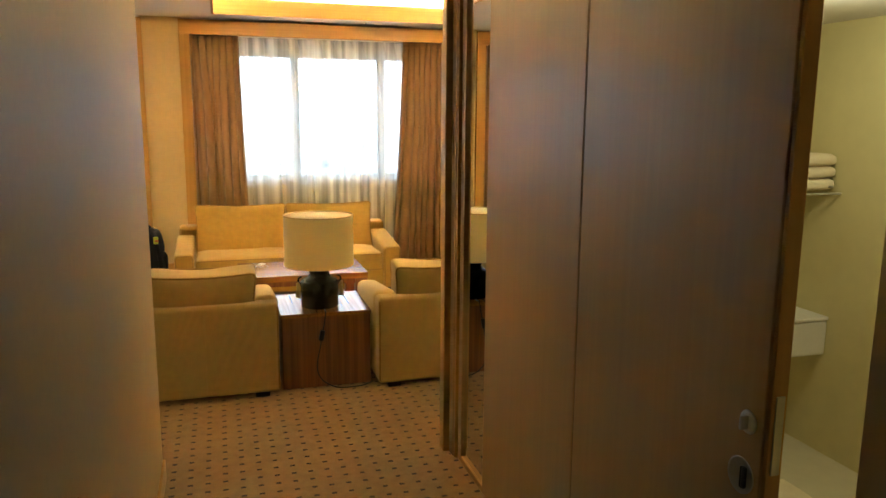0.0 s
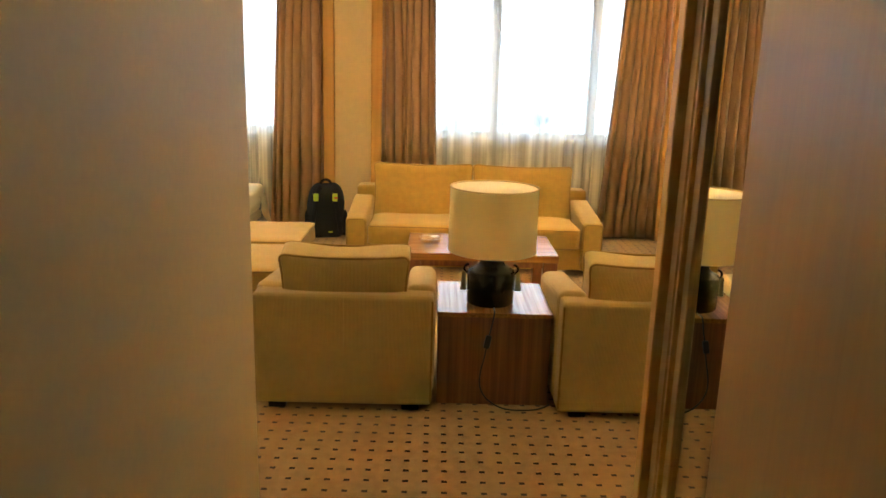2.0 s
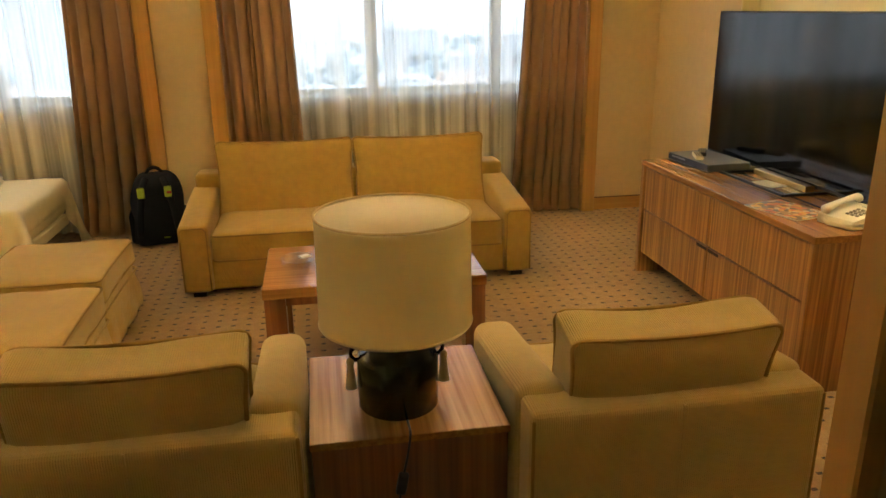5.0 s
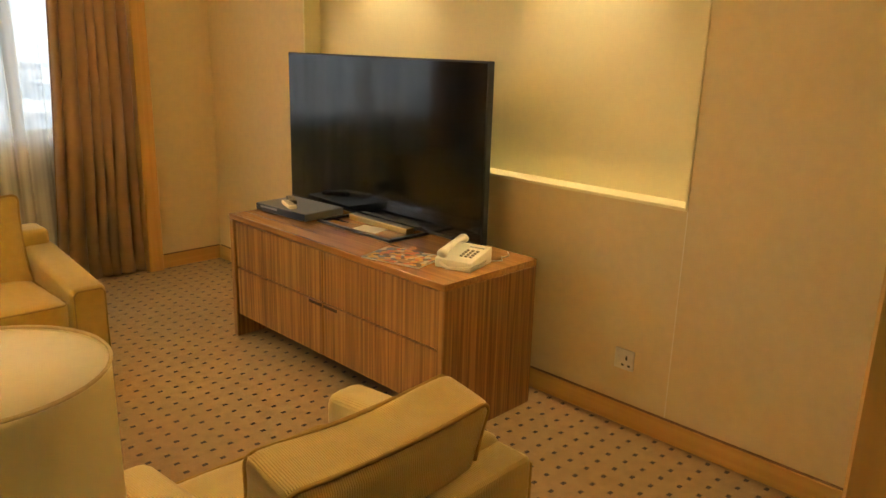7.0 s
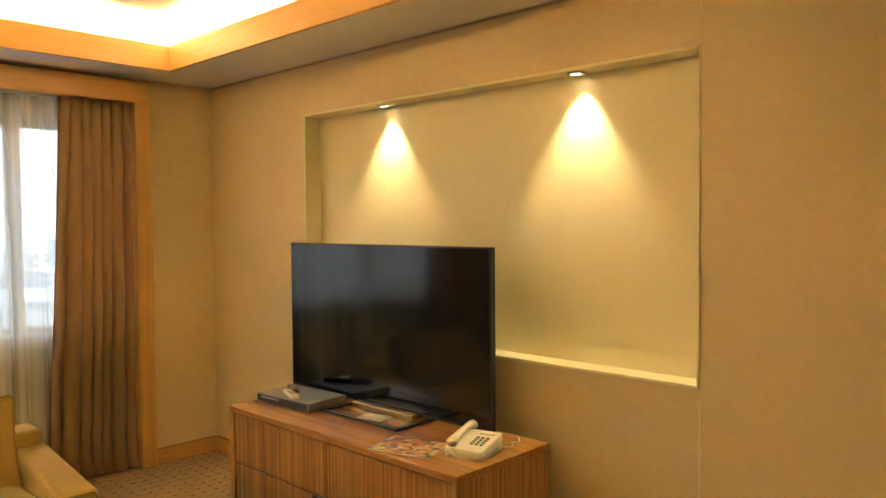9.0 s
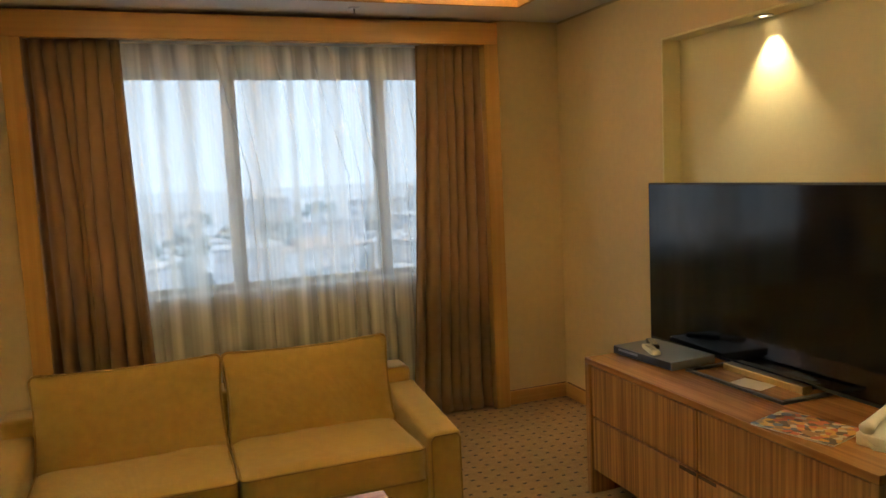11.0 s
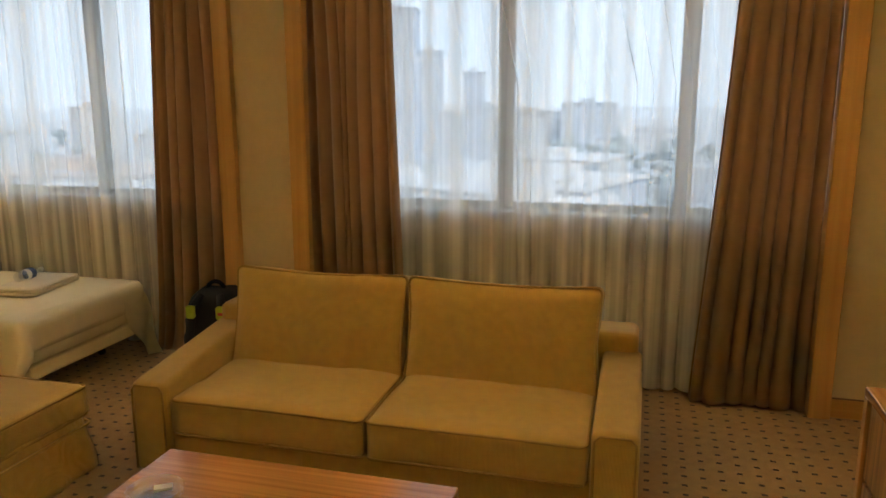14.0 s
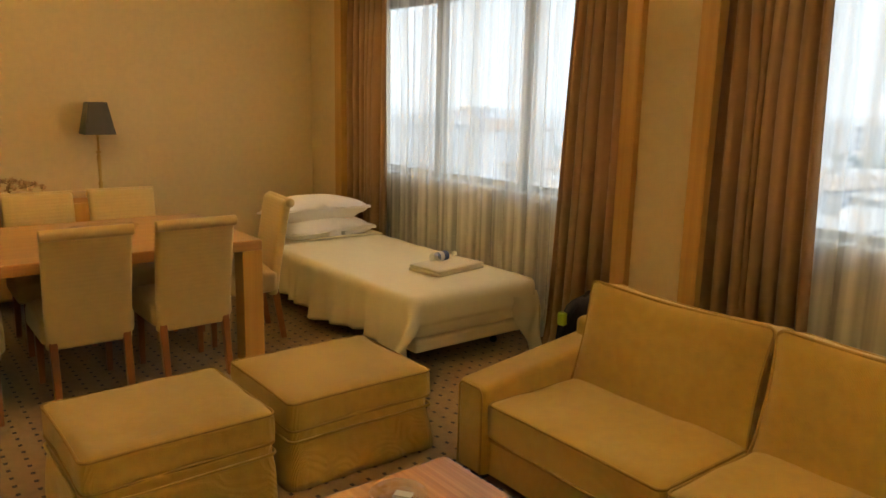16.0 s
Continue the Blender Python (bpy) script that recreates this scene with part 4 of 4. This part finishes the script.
# ---- east wall fittings ----
so = thing("wall_socket", XW, 4.70, 0.297, "white three-pin wall socket with a switch", "socket")
pl = part("plate", box(-0.010, 0, -0.045, 0.045, -0.045, 0.045, 0.003, 2), WHITE, so)
for y, z0, z1, w in ((-0.012, 0.002, 0.018, 0.004), (-0.026, -0.026, -0.020, 0.006), (0.004, -0.026, -0.020, 0.006)):
    part("slot", box(-0.0112, -0.0095, y - w, y + w, z0 - 0.002, z1, 0), BLACK, so)
part("switch", box(-0.0135, -0.0095, 0.018, 0.034, -0.012, 0.012, 0.001, 1), WHITE, so)
for y in (5.08, 6.32):
    d = thing("niche_downlight", 3.002, y, NZ1 - 0.014, "small round recessed spotlight in the niche head", "downlight", "niche spotlights")
    part("ring", lathe([(0.026, -0.001), (0.042, -0.001), (0.044, -0.006), (0.026, -0.008), (0.026, -0.001)], 28), STEEL, d, "steel ring", True)
    part("lens", lathe([(0.0, -0.002), (0.026, -0.002), (0.026, -0.003), (0.0, -0.003)], 24), DOWNLIGHT, d, "glowing lens")
sp = thing("sprinkler", 1.50, 7.86, CEIL, "small metal fire sprinkler on the ceiling", "sprinkler")
part("rose", lathe([(0.0, -0.008), (0.032, -0.006), (0.036, 0.0)], 20), WHITE, sp, "", True)
part("head", lathe([(0.0, -0.035), (0.014, -0.034), (0.005, -0.03), (0.007, -0.008)], 12), STEEL, sp, "", True)

# ---- backpack ----
bp_ = thing("backpack", -0.735, 7.90, 0, "black nylon backpack with lime straps standing on the carpet", "backpack", "", 8)
bm = soft(0, 0, 0.25, 0.34, 0.22, 0.50, 0.07, 0.02, 9, wrinkle=0.015, seed=2, axis="y")
for v in bm.verts:
    k = max(0, v.co.z - 0.30) / 0.2
    v.co.x *= 1 - 0.30 * k * k
    v.co.z = max(v.co.z, 0.002)
part("body", bm, NAVY, bp_, "", True)
part("side_pocket", soft(-0.165, 0, 0.13, 0.06, 0.15, 0.22, 0.028, 0.005, 6), NAVY, bp_, "", True)
part("side_pocket", soft(0.165, 0, 0.13, 0.06, 0.15, 0.22, 0.028, 0.005, 6), NAVY, bp_, "", True)
for s in (-1, 1):
    s_pts = [(s * 0.055, -0.09, 0.47), (s * 0.075, -0.135, 0.43), (s * 0.095, -0.155, 0.34), (s * 0.11, -0.155, 0.24), (s * 0.12, -0.14, 0.15), (s * 0.13, -0.12, 0.08)]
    k = part("strap", tube(s_pts, 0.024, n=8), NAVY, bp_, "", True)
    part("lime_patch", box(s * 0.085 - 0.026, s * 0.085 + 0.020, -0.182, -0.150, 0.36, 0.43, 0.006, 1), LIME, k, "lime-green strap patch")
part("label", box(0.075, 0.105, -0.187, -0.180, 0.385, 0.40), RED, bp_, "small red tag")
part("grab_handle", tube([(0.05 * math.cos(a), -0.02, 0.485 + 0.05 * math.sin(a)) for a in [math.pi * i / 10 for i in range(11)]], 0.012), NAVY, bp_, "", True)
part("lime_edge", box(0.02, 0.06, -0.123, -0.115, 0.06, 0.09, 0.002, 1), LIME, bp_)

# ---- bed ----
bed = thing("rollaway_bed", -2.45, 7.62, 0, "single rollaway bed made up with cream linen", "bed")
part("base", box(-1.12, 1.08, -0.44, 0.42, 0.135, 0.21, 0.012, 2), LINEN, bed, "upholstered base")
bm = soft(-0.01, 0, 0.31, 2.20, 0.93, 0.235, 0.09, 0.012, 14, wrinkle=0.008, seed=5)
part("mattress", bm, LINEN, bed, "", True)
# bedclothes: flat on top, falling over the near side and the foot, gathered at the free corner
def bedclothes(x0, x1, side, foot, lift, seed):
    xe, ye, top = 1.055, -0.44, 0.456 + lift
    bm = bmesh.new()
    nu, nv = 76, 54
    grid = []
    for i in range(nu + 1):
        sx = x0 + (x1 + foot - x0) * i / nu
        row = []
        for j in range(nv + 1):
            hem = side + 0.025 * math.sin(sx * 6 + seed) + 0.012 * math.sin(sx * 15 + seed)
            sy = 0.44 - (0.88 + hem) * j / nv
            ex, ey = max(0, sx - xe), max(0, ye - sy)
            d = math.hypot(ex, ey)
            x, y, z = min(sx, xe), max(sy, ye), top
            if d > 0:
                ux, uy = ex / d, ey / d
                bend = min(d / 0.09, 1) * math.pi / 2
                out = lift + 0.050 * math.sin(bend)
                fall = 0.050 * (1 - math.cos(bend)) + max(0, d - 0.09)
                loose = max(0, d - 0.06)
                ripple = 0.30 * loose * (0.55 * math.sin(sx * 21 + 3 * noise.noise((sx * 2, seed, 0))) + 0.45 * math.sin(sx * 37 + seed)) * uy
                corner = 0.55 * loose * 2 * ux * uy
                x += ux * (out + corner) + 0.10 * loose * uy * math.sin(sx * 13)
                y -= uy * (out + 0.10 * loose + corner) + ripple * 0.5
                z -= fall
            else:
                z += 0.006 * noise.noise((sx * 4, sy * 5, seed)) + 0.003 * noise.noise((sx * 11, sy * 9, seed)) + 0.008 * (1 - (sy / 0.44) ** 2)
            row.append(bm.verts.new((x, y, max(z, 0.014))))
        grid.append(row)
    for a, b in zip(grid, grid[1:]):
        for j in range(nv):
            bm.faces.new((a[j], a[j + 1], b[j + 1], b[j]))
    bmesh.ops.recalc_face_normals(bm, faces=bm.faces)
    bmesh.ops.solidify(bm, geom=bm.faces[:], thickness=0.005)
    return bm


part("blanket", bedclothes(-0.80, 1.055, 0.36, 0.20, 0.0, 1.0), LINEN, bed, "cream blanket hanging over the side and foot", True)
part("fold_over", bedclothes(-0.90, -0.60, 0.28, 0.0, 0.016, 4.0), LINEN, bed, "turned-down blanket edge", True)
# loose sheet corner at the far foot
bm = bmesh.new()
rows = []
for i in range(15):
    u = i / 14
    rows.append([bm.verts.new((1.10 + 0.03 * v + 0.05 * u * v + 0.018 * math.sin(u * 11 + v * 3) * v, 0.24 + 0.22 * u + 0.02 * math.sin(v * 6), 0.38 - (0.10 + 0.27 * min(1, 1.6 * u)) * v)) for v in [j / 12 for j in range(13)]])
for a, b in zip(rows, rows[1:]):
    for j in range(12):
        bm.faces.new((a[j], a[j + 1], b[j + 1], b[j]))
bmesh.ops.solidify(bm, geom=bm.faces[:], thickness=0.006)
part("cloth_corner", bm, LINEN, bed, "", True)
for x in (-0.95, 0.85):
    for y in (-0.34, 0.34):
        part("leg", lathe([(0.018, 0.03), (0.018, 0.14)], 12, at=(x, y, 0)), BLACK, bed)
        part("castor", lathe([(0.0, 0.0), (0.022, 0.004), (0.025, 0.02), (0.018, 0.036), (0.0, 0.036)], 12, at=(x, y, 0)), BLACK, bed, "", True)


def pillow(x, y, z, rz, ry, seed, label):
    p = thing("pillow", x, y, z, label, "pillow", "stacked pillows", rz)
    bm = bmesh.new()
    bmesh.ops.create_cube(bm, size=2)
    bmesh.ops.subdivide_edges(bm, edges=bm.edges[:], cuts=17, use_grid_fill=True)
    for v in bm.verts:
        u = v.co.copy()
        e = (1 - abs(u.x) ** 2.6) * (1 - abs(u.y) ** 2.6)
        t = 0.010 + 0.108 * max(0, e) ** 0.62
        pinch = 1 - 0.07 * (1 - u.x ** 2) * abs(u.y) ** 3 - 0.07 * (1 - u.y ** 2) * abs(u.x) ** 3
        v.co = Vector((u.x * 0.24 * pinch, u.y * 0.37 * pinch, u.z * t)) + 0.016 * noise.noise_vector(u * 1.8 + Vector((seed, 0, 0))) + 0.007 * noise.noise_vector(u * 5 + Vector((0, seed, 0)))
    bmesh.ops.transform(bm, matrix=pose(0, 0, 0, 0, ry), verts=bm.verts)
    part("cushion", bm, PILLOWC, p, "", True)


pillow(-3.30, 7.63, 0.515, 3, -4, 1, "white cotton pillow lying on the bed")
pillow(-3.33, 7.60, 0.655, -6, -9, 5, "plump white cotton pillow on top of another")
tw = thing("folded_towel", -1.81, 7.73, 0.464, "folded cream towel lying on the bed", "towel", "", 8)
part("fold", soft(0, 0, 0.012, 0.27, 0.42, 0.024, 0.011, 0.002, 6), TOWEL, tw, "", True)
part("fold", soft(0.002, 0.0, 0.034, 0.265, 0.41, 0.022, 0.010, 0.003, 6), TOWEL, tw, "", True)
wb = thing("water_bottle", -1.87, 7.75, 0.541, "small clear water bottle with dark label, lying on the towel", "bottle", "", 10)
rot = pose(0, 0, 0, -90)
for nm, pr, mt, lb in (("bottle", [(0.0, -0.105), (0.028, -0.105), (0.031, -0.095), (0.031, 0.045), (0.024, 0.065), (0.013, 0.082), (0.013, 0.095), (0.0, 0.095)], GLASS, ""),
                       ("label", [(0.0315, -0.02), (0.0315, 0.022)], BLUEL, "dark blue wrap label"), ("label", [(0.0315, -0.055), (0.0315, -0.021)], PAPER, "white band of the label"), ("cap", [(0.0, 0.115), (0.0145, 0.114), (0.015, 0.094), (0.0, 0.094)], WHITE, "white cap")):
    bm = lathe(pr, 24)
    if nm == "label":
        for f in [f for f in bm.faces if len(f.verts) > 4]:
            bm.faces.remove(f)
    bmesh.ops.transform(bm, matrix=rot, verts=bm.verts)
    part(nm, bm, mt, wb, lb, True)

# ---- dining group ----
dt = thing("dining_table", -2.665, 5.62, 0, "long honey-coloured wooden dining table with square legs", "dining table")
part("tabletop", box(-0.56, 0.56, -1.0, 1.0, 0.66, 0.72, 0.004, 1), TABLEWOOD, dt)
for sx in (-1, 1):
    for sy in (-1, 1):
        part("leg", box(sx * 0.50 - 0.06, sx * 0.50 + 0.06, sy * 0.94 - 0.06, sy * 0.94 + 0.06, 0, 0.66, 0.004, 1), HONEY, dt)
gt = thing("glass_tray", -2.75, 5.93, 0.72, "shallow oval glass tray on the dining table", "tray")
bm = lathe([(0.0, 0.0), (0.15, 0.0), (0.20, 0.035), (0.195, 0.040), (0.145, 0.008), (0.0, 0.008)], 36)
bmesh.ops.transform(bm, matrix=Matrix.Diagonal((0.75, 1, 1, 1)), verts=bm.verts)
part("dish", bm, GLASS, gt, "", True)


def dining_chair():
    """Faces +y; its back stands at y = 0."""
    c = thing("dining_chair", 0, 0, 0, "cream upholstered dining chair with scrolled back and wooden legs", "chair", "chairs round the dining table")
    bm = box(-0.20, 0.20, -0.03, 0.03, 0.29, 0.89, 0.02, 3)
    bmesh.ops.subdivide_edges(bm, edges=[e for e in bm.edges if e.calc_length() > 0.3], cuts=6, use_grid_fill=True)
    for v in bm.verts:
        k = (v.co.z - 0.36) / 0.53
        v.co.y -= 0.075 * k + 0.015 * k * k
        v.co.x *= 1 + 0.03 * k
    part("backrest", bm, DINEF, c, "", True)
    part("scroll", tube([(x, -0.105, 0.872) for x in (-0.208, -0.205, 0.205, 0.208)], 0.028, n=14), DINEF, c, "rolled top edge", True)
    part("seat", soft(0, 0.20, 0.385, 0.44, 0.44, 0.14, 0.035, 0.015, 8), DINEF, c, "", True)
    for s in (-1, 1):
        part("leg", taper(s * 0.17 - 0.02, s * 0.17 + 0.02, 0.36, 0.40, 0, 0.36, 0.75, 0.75), LEGWOOD, c, "reddish wooden leg")
        part("leg", taper(s * 0.17 - 0.02, s * 0.17 + 0.02, -0.02, 0.025, 0, 0.37, 0.8, 0.8, 0, -0.06), LEGWOOD, c, "reddish wooden leg")
    return c


dc = dining_chair()
dc.matrix_world = pose(-2.05, 5.67, 0, 0, 0, 90)
for x, y, r in ((-2.06, 6.195, 91), (-2.04, 5.08, 84), (-3.29, 5.70, -90), (-3.31, 6.205, -91), (-2.60, 6.86, 172), (-3.30, 5.15, -89)):
    copy_thing(dc, pose(x, y, 0, 0, 0, r))

sb = thing("sideboard", -4.07, 5.73, 0, "low wooden sideboard against the wall", "sideboard")
part("top", box(-0.19, 0.20, -0.68, 0.68, 0.755, 0.785, 0.003, 1), TABLEWOOD, sb)
part("body", box(-0.18, 0.18, -0.66, 0.66, 0.10, 0.755, 0.003, 1), HONEY, sb)
for y0, y1 in ((-0.655, -0.222), (-0.218, 0.218), (0.222, 0.655)):
    dd = part("door", box(0.18, 0.196, y0, y1, 0.11, 0.745, 0.003, 1), HONEY, sb)
    part("knob", lathe([(0.0, 0.016), (0.008, 0.014), (0.006, 0.0)], 10, at=(0, 0, 0)), BRASS, dd).matrix_local = pose(0.196, y1 - 0.05, 0.45, 0, 90)
for sx in (-0.15, 0.15):
    for sy in (-0.62, 0.62):
        part("leg", box(sx - 0.02, sx + 0.02, sy - 0.02, sy + 0.02, 0, 0.10), HONEY, sb)
bl = thing("buffet_lamp", -4.10, 6.25, 0.785, "slim brass table lamp with a square black shade", "table lamp")
part("base", lathe([(0.0, 0.0), (0.055, 0.0), (0.055, 0.012), (0.02, 0.025), (0.012, 0.05), (0.018, 0.07), (0.010, 0.09), (0.013, 0.20), (0.017, 0.26), (0.009, 0.29), (0.022, 0.30), (0.008, 0.31), (0.008, 0.48), (0.0, 0.48)], 20), BRASS, bl, "polished brass stem", True)
bm = bmesh.new()
lo, hi = 0.105, 0.065
vs = [[bm.verts.new((sx * h, sy * h, z)) for sx, sy in ((-1, -1), (1, -1), (1, 1), (-1, 1))] for h, z in ((lo, 0.43), (hi, 0.66), (hi - 0.004, 0.66), (lo - 0.004, 0.43))]
for a, b in zip(vs, vs[1:] + vs[:1]):
    for i in range(4):
        bm.faces.new((a[i], a[(i + 1) % 4], b[(i + 1) % 4], b[i]))
part("shade", bm, BLACK, bl, "black tapered square shade")
fl = thing("dried_flower_bowl", -4.07, 5.66, 0.785, "bowl of pale dried flowers on the sideboard", "flower arrangement")
part("bowl", lathe([(0.0, 0.0), (0.05, 0.0), (0.10, 0.035), (0.096, 0.038), (0.0, 0.01)], 24), BRASS, fl, "", True)
rng = random.Random(4)
bm = bmesh.new()
for i in range(70):
    a, q = rng.uniform(0, 6.28), rng.uniform(0, 1) ** 0.5
    m = pose(0.16 * q * math.cos(a) * 0.8, 0.22 * q * math.sin(a), 0.04 + 0.065 * (1 - q * q) + rng.uniform(0, 0.02), rng.uniform(-60, 60), rng.uniform(-60, 60), rng.uniform(0, 360))
    for p in range(6):
        t = m @ pose(0, 0, 0, 0, 0, 60 * p)
        bm.faces.new([bm.verts.new(t @ Vector(c)) for c in ((0, 0, 0), (0.012, -0.007, 0.008), (0.026, 0, 0.016), (0.012, 0.007, 0.008))])
part("flowers", bm, FLOWER, fl, "dense heads of tan petals")

# ---- bathroom things ----
tr = thing("towel_rack", 2.76, 2.96, 1.28, "chrome wall rack with rolled white towels", "towel rack")
for z in (0.0, 0.03):
    part("bar", tube([(-0.20 + 5 * z, -0.16, z), (-0.20 + 5 * z, 0.16, z)], 0.006), STEEL, tr)
for y in (-0.16, 0.16):
    part("bracket", tube([(0, y, 0), (-0.20, y, 0)], 0.006), STEEL, tr)
for i in range(3):
    t = thing("rolled_towel", 2.66, 2.965, 1.320 + i * 0.056, "white folded towel stacked on the rack", "towel", "towels on the rack")
    part("cloth", soft(0, 0, 0, 0.18, 0.29, 0.054, 0.024, 0.002, 7, wrinkle=0.004, seed=i), TOWEL, t, "", True)
cis = thing("cistern_box", 2.66, 2.93, 0.50, "white box-shaped cistern fixed to the tiled wall", "cistern")
part("body", box(-0.10, 0.10, -0.13, 0.18, 0, 0.17, 0.012, 3), WHITE, cis)
part("lid", box(-0.105, 0.10, -0.135, 0.185, 0.172, 0.19, 0.006, 2), WHITE, cis)
bmat = thing("bath_mat", 2.10, 2.15, 0.012, "white cotton bath mat on the tiles", "mat")
part("cloth", soft(0, 0, 0.007, 0.55, 0.85, 0.014, 0.006, 0.0, 6, wrinkle=0.002), TOWEL, bmat, "", True)

# ---- city beyond the windows ----
GZ = -32.0
# Distance haze is put into the base colours below as pale, bluish tones.
CITYG = material("haze_painted_ground", (0.62, 0.66, 0.70), 0.9, vary=0.35, scale=0.02)
ROOFS = [material("haze_painted_roof", c, 0.8, vary=0.1, scale=0.3) for c in ((0.74, 0.77, 0.80), (0.60, 0.66, 0.72), (0.62, 0.56, 0.53), (0.78, 0.78, 0.78))]
FACADE = [material("haze_painted_facade", c, 0.85, vary=0.08, scale=0.2) for c in ((0.66, 0.71, 0.77), (0.60, 0.66, 0.75), (0.72, 0.73, 0.74))]
FARWIN = material("haze_painted_window", (0.45, 0.52, 0.60), 0.4)
TREES = material("haze_painted_foliage", (0.36, 0.43, 0.46), 0.9, vary=0.4, scale=0.5)
HAZE = bpy.data.materials.new("bright_overcast")
HAZE.use_nodes = True
hn, hl = HAZE.node_tree.nodes, HAZE.node_tree.links
hb = hn["Principled BSDF"]
hb.inputs["Base Color"].default_value = (0, 0, 0, 1)
htc, hnz, hrp = hn.new("ShaderNodeTexCoord"), hn.new("ShaderNodeTexNoise"), hn.new("ShaderNodeValToRGB")
hnz.inputs["Scale"].default_value, hnz.inputs["Detail"].default_value = 0.002, 4
hrp.color_ramp.elements[0].color, hrp.color_ramp.elements[1].color = (0.74, 0.86, 1.0, 1), (0.88, 0.94, 1.0, 1)
hl.new(htc.outputs["Object"], hnz.inputs["Vector"])
hl.new(hnz.outputs["Fac"], hrp.inputs["Fac"])
hl.new(hrp.outputs["Color"], hb.inputs["Emission Color"])
hb.inputs["Emission Strength"].default_value = 1.75
bm = bmesh.new()
ring = [[bm.verts.new((2600 * math.cos(e) * math.sin(a), 2600 * math.cos(e) * math.cos(a), 2600 * math.sin(e) - 60)) for a in [radians(-88 + 8 * i) for i in range(23)]] for e in [radians(10 * j) for j in range(9)]]
for r0, r1 in zip(ring, ring[1:]):
    for i in range(22):
        bm.faces.new((r0[i], r0[i + 1], r1[i + 1], r1[i]))
structure("backdrop", bm, HAZE, "bright overcast sky beyond the windows", "sky")
structure("ground", box(-3000, 3000, 12, 2590, GZ - 1, GZ), CITYG, "city ground far below, haze put into its colour", "ground")


def building(x, y, w, d, h, rz, i, floors):
    b = thing("building", x, y, GZ, "city building seen through the window, haze put into its pale colours", "building", "city buildings", rz)
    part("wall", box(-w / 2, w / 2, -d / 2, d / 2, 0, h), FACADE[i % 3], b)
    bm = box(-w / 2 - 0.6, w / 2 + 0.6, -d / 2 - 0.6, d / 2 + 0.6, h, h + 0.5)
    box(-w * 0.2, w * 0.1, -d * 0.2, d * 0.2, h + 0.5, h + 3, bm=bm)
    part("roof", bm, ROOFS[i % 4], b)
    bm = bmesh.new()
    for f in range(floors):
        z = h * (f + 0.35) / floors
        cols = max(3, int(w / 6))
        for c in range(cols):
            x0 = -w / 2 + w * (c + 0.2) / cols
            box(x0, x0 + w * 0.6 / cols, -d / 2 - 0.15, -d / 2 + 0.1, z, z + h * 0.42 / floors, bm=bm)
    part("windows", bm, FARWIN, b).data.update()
    return b


rng = random.Random(12)
building(-128, 395, 22, 24, 78, 12, 1, 18)
building(-112, 402, 13, 20, 57, 12, 1, 14)
building(-94, 430, 11, 16, 47, 8, 1, 11)
building(-250, 420, 24, 24, 48, 20, 1, 12)
building(-330, 520, 40, 24, 44, 10, 0, 10)
k = 0
for i in range(95):
    d = 70 * (9.5 ** rng.random())
    a = radians(rng.uniform(-62, 42))
    x, y = d * math.sin(a), d * math.cos(a) + 10
    h = rng.uniform(8, 19) if d < 260 else rng.uniform(14, 30)
    building(x, y, rng.uniform(14, 38), rng.uniform(12, 34), h, rng.uniform(-30, 30), rng.randrange(12), max(2, int(h / 4)))
bm = bmesh.new()
for i in range(420):
    d = 60 * (12 ** rng.random())
    a = radians(rng.uniform(-62, 42))
    r = rng.uniform(3, 7)
    x, y = d * math.sin(a), d * math.cos(a) + 12
    for q in range(5):
        mm = Matrix.Translation((x + rng.uniform(-r, r), y + rng.uniform(-r, r), GZ + rng.uniform(3, 10))) @ Matrix.Diagonal((*[rng.uniform(0.4, 0.8) * r] * 2, rng.uniform(0.3, 0.7) * r, 1))
        bmesh.ops.create_icosphere(bm, subdivisions=1, radius=1, matrix=mm)
    box(x - 0.4, x + 0.4, y - 0.4, y + 0.4, GZ, GZ + 6, bm=bm)
tagged(part("city_trees", bm, TREES), "dark clumps of trees among the buildings, haze put into their colour", "trees", kind="stuff")
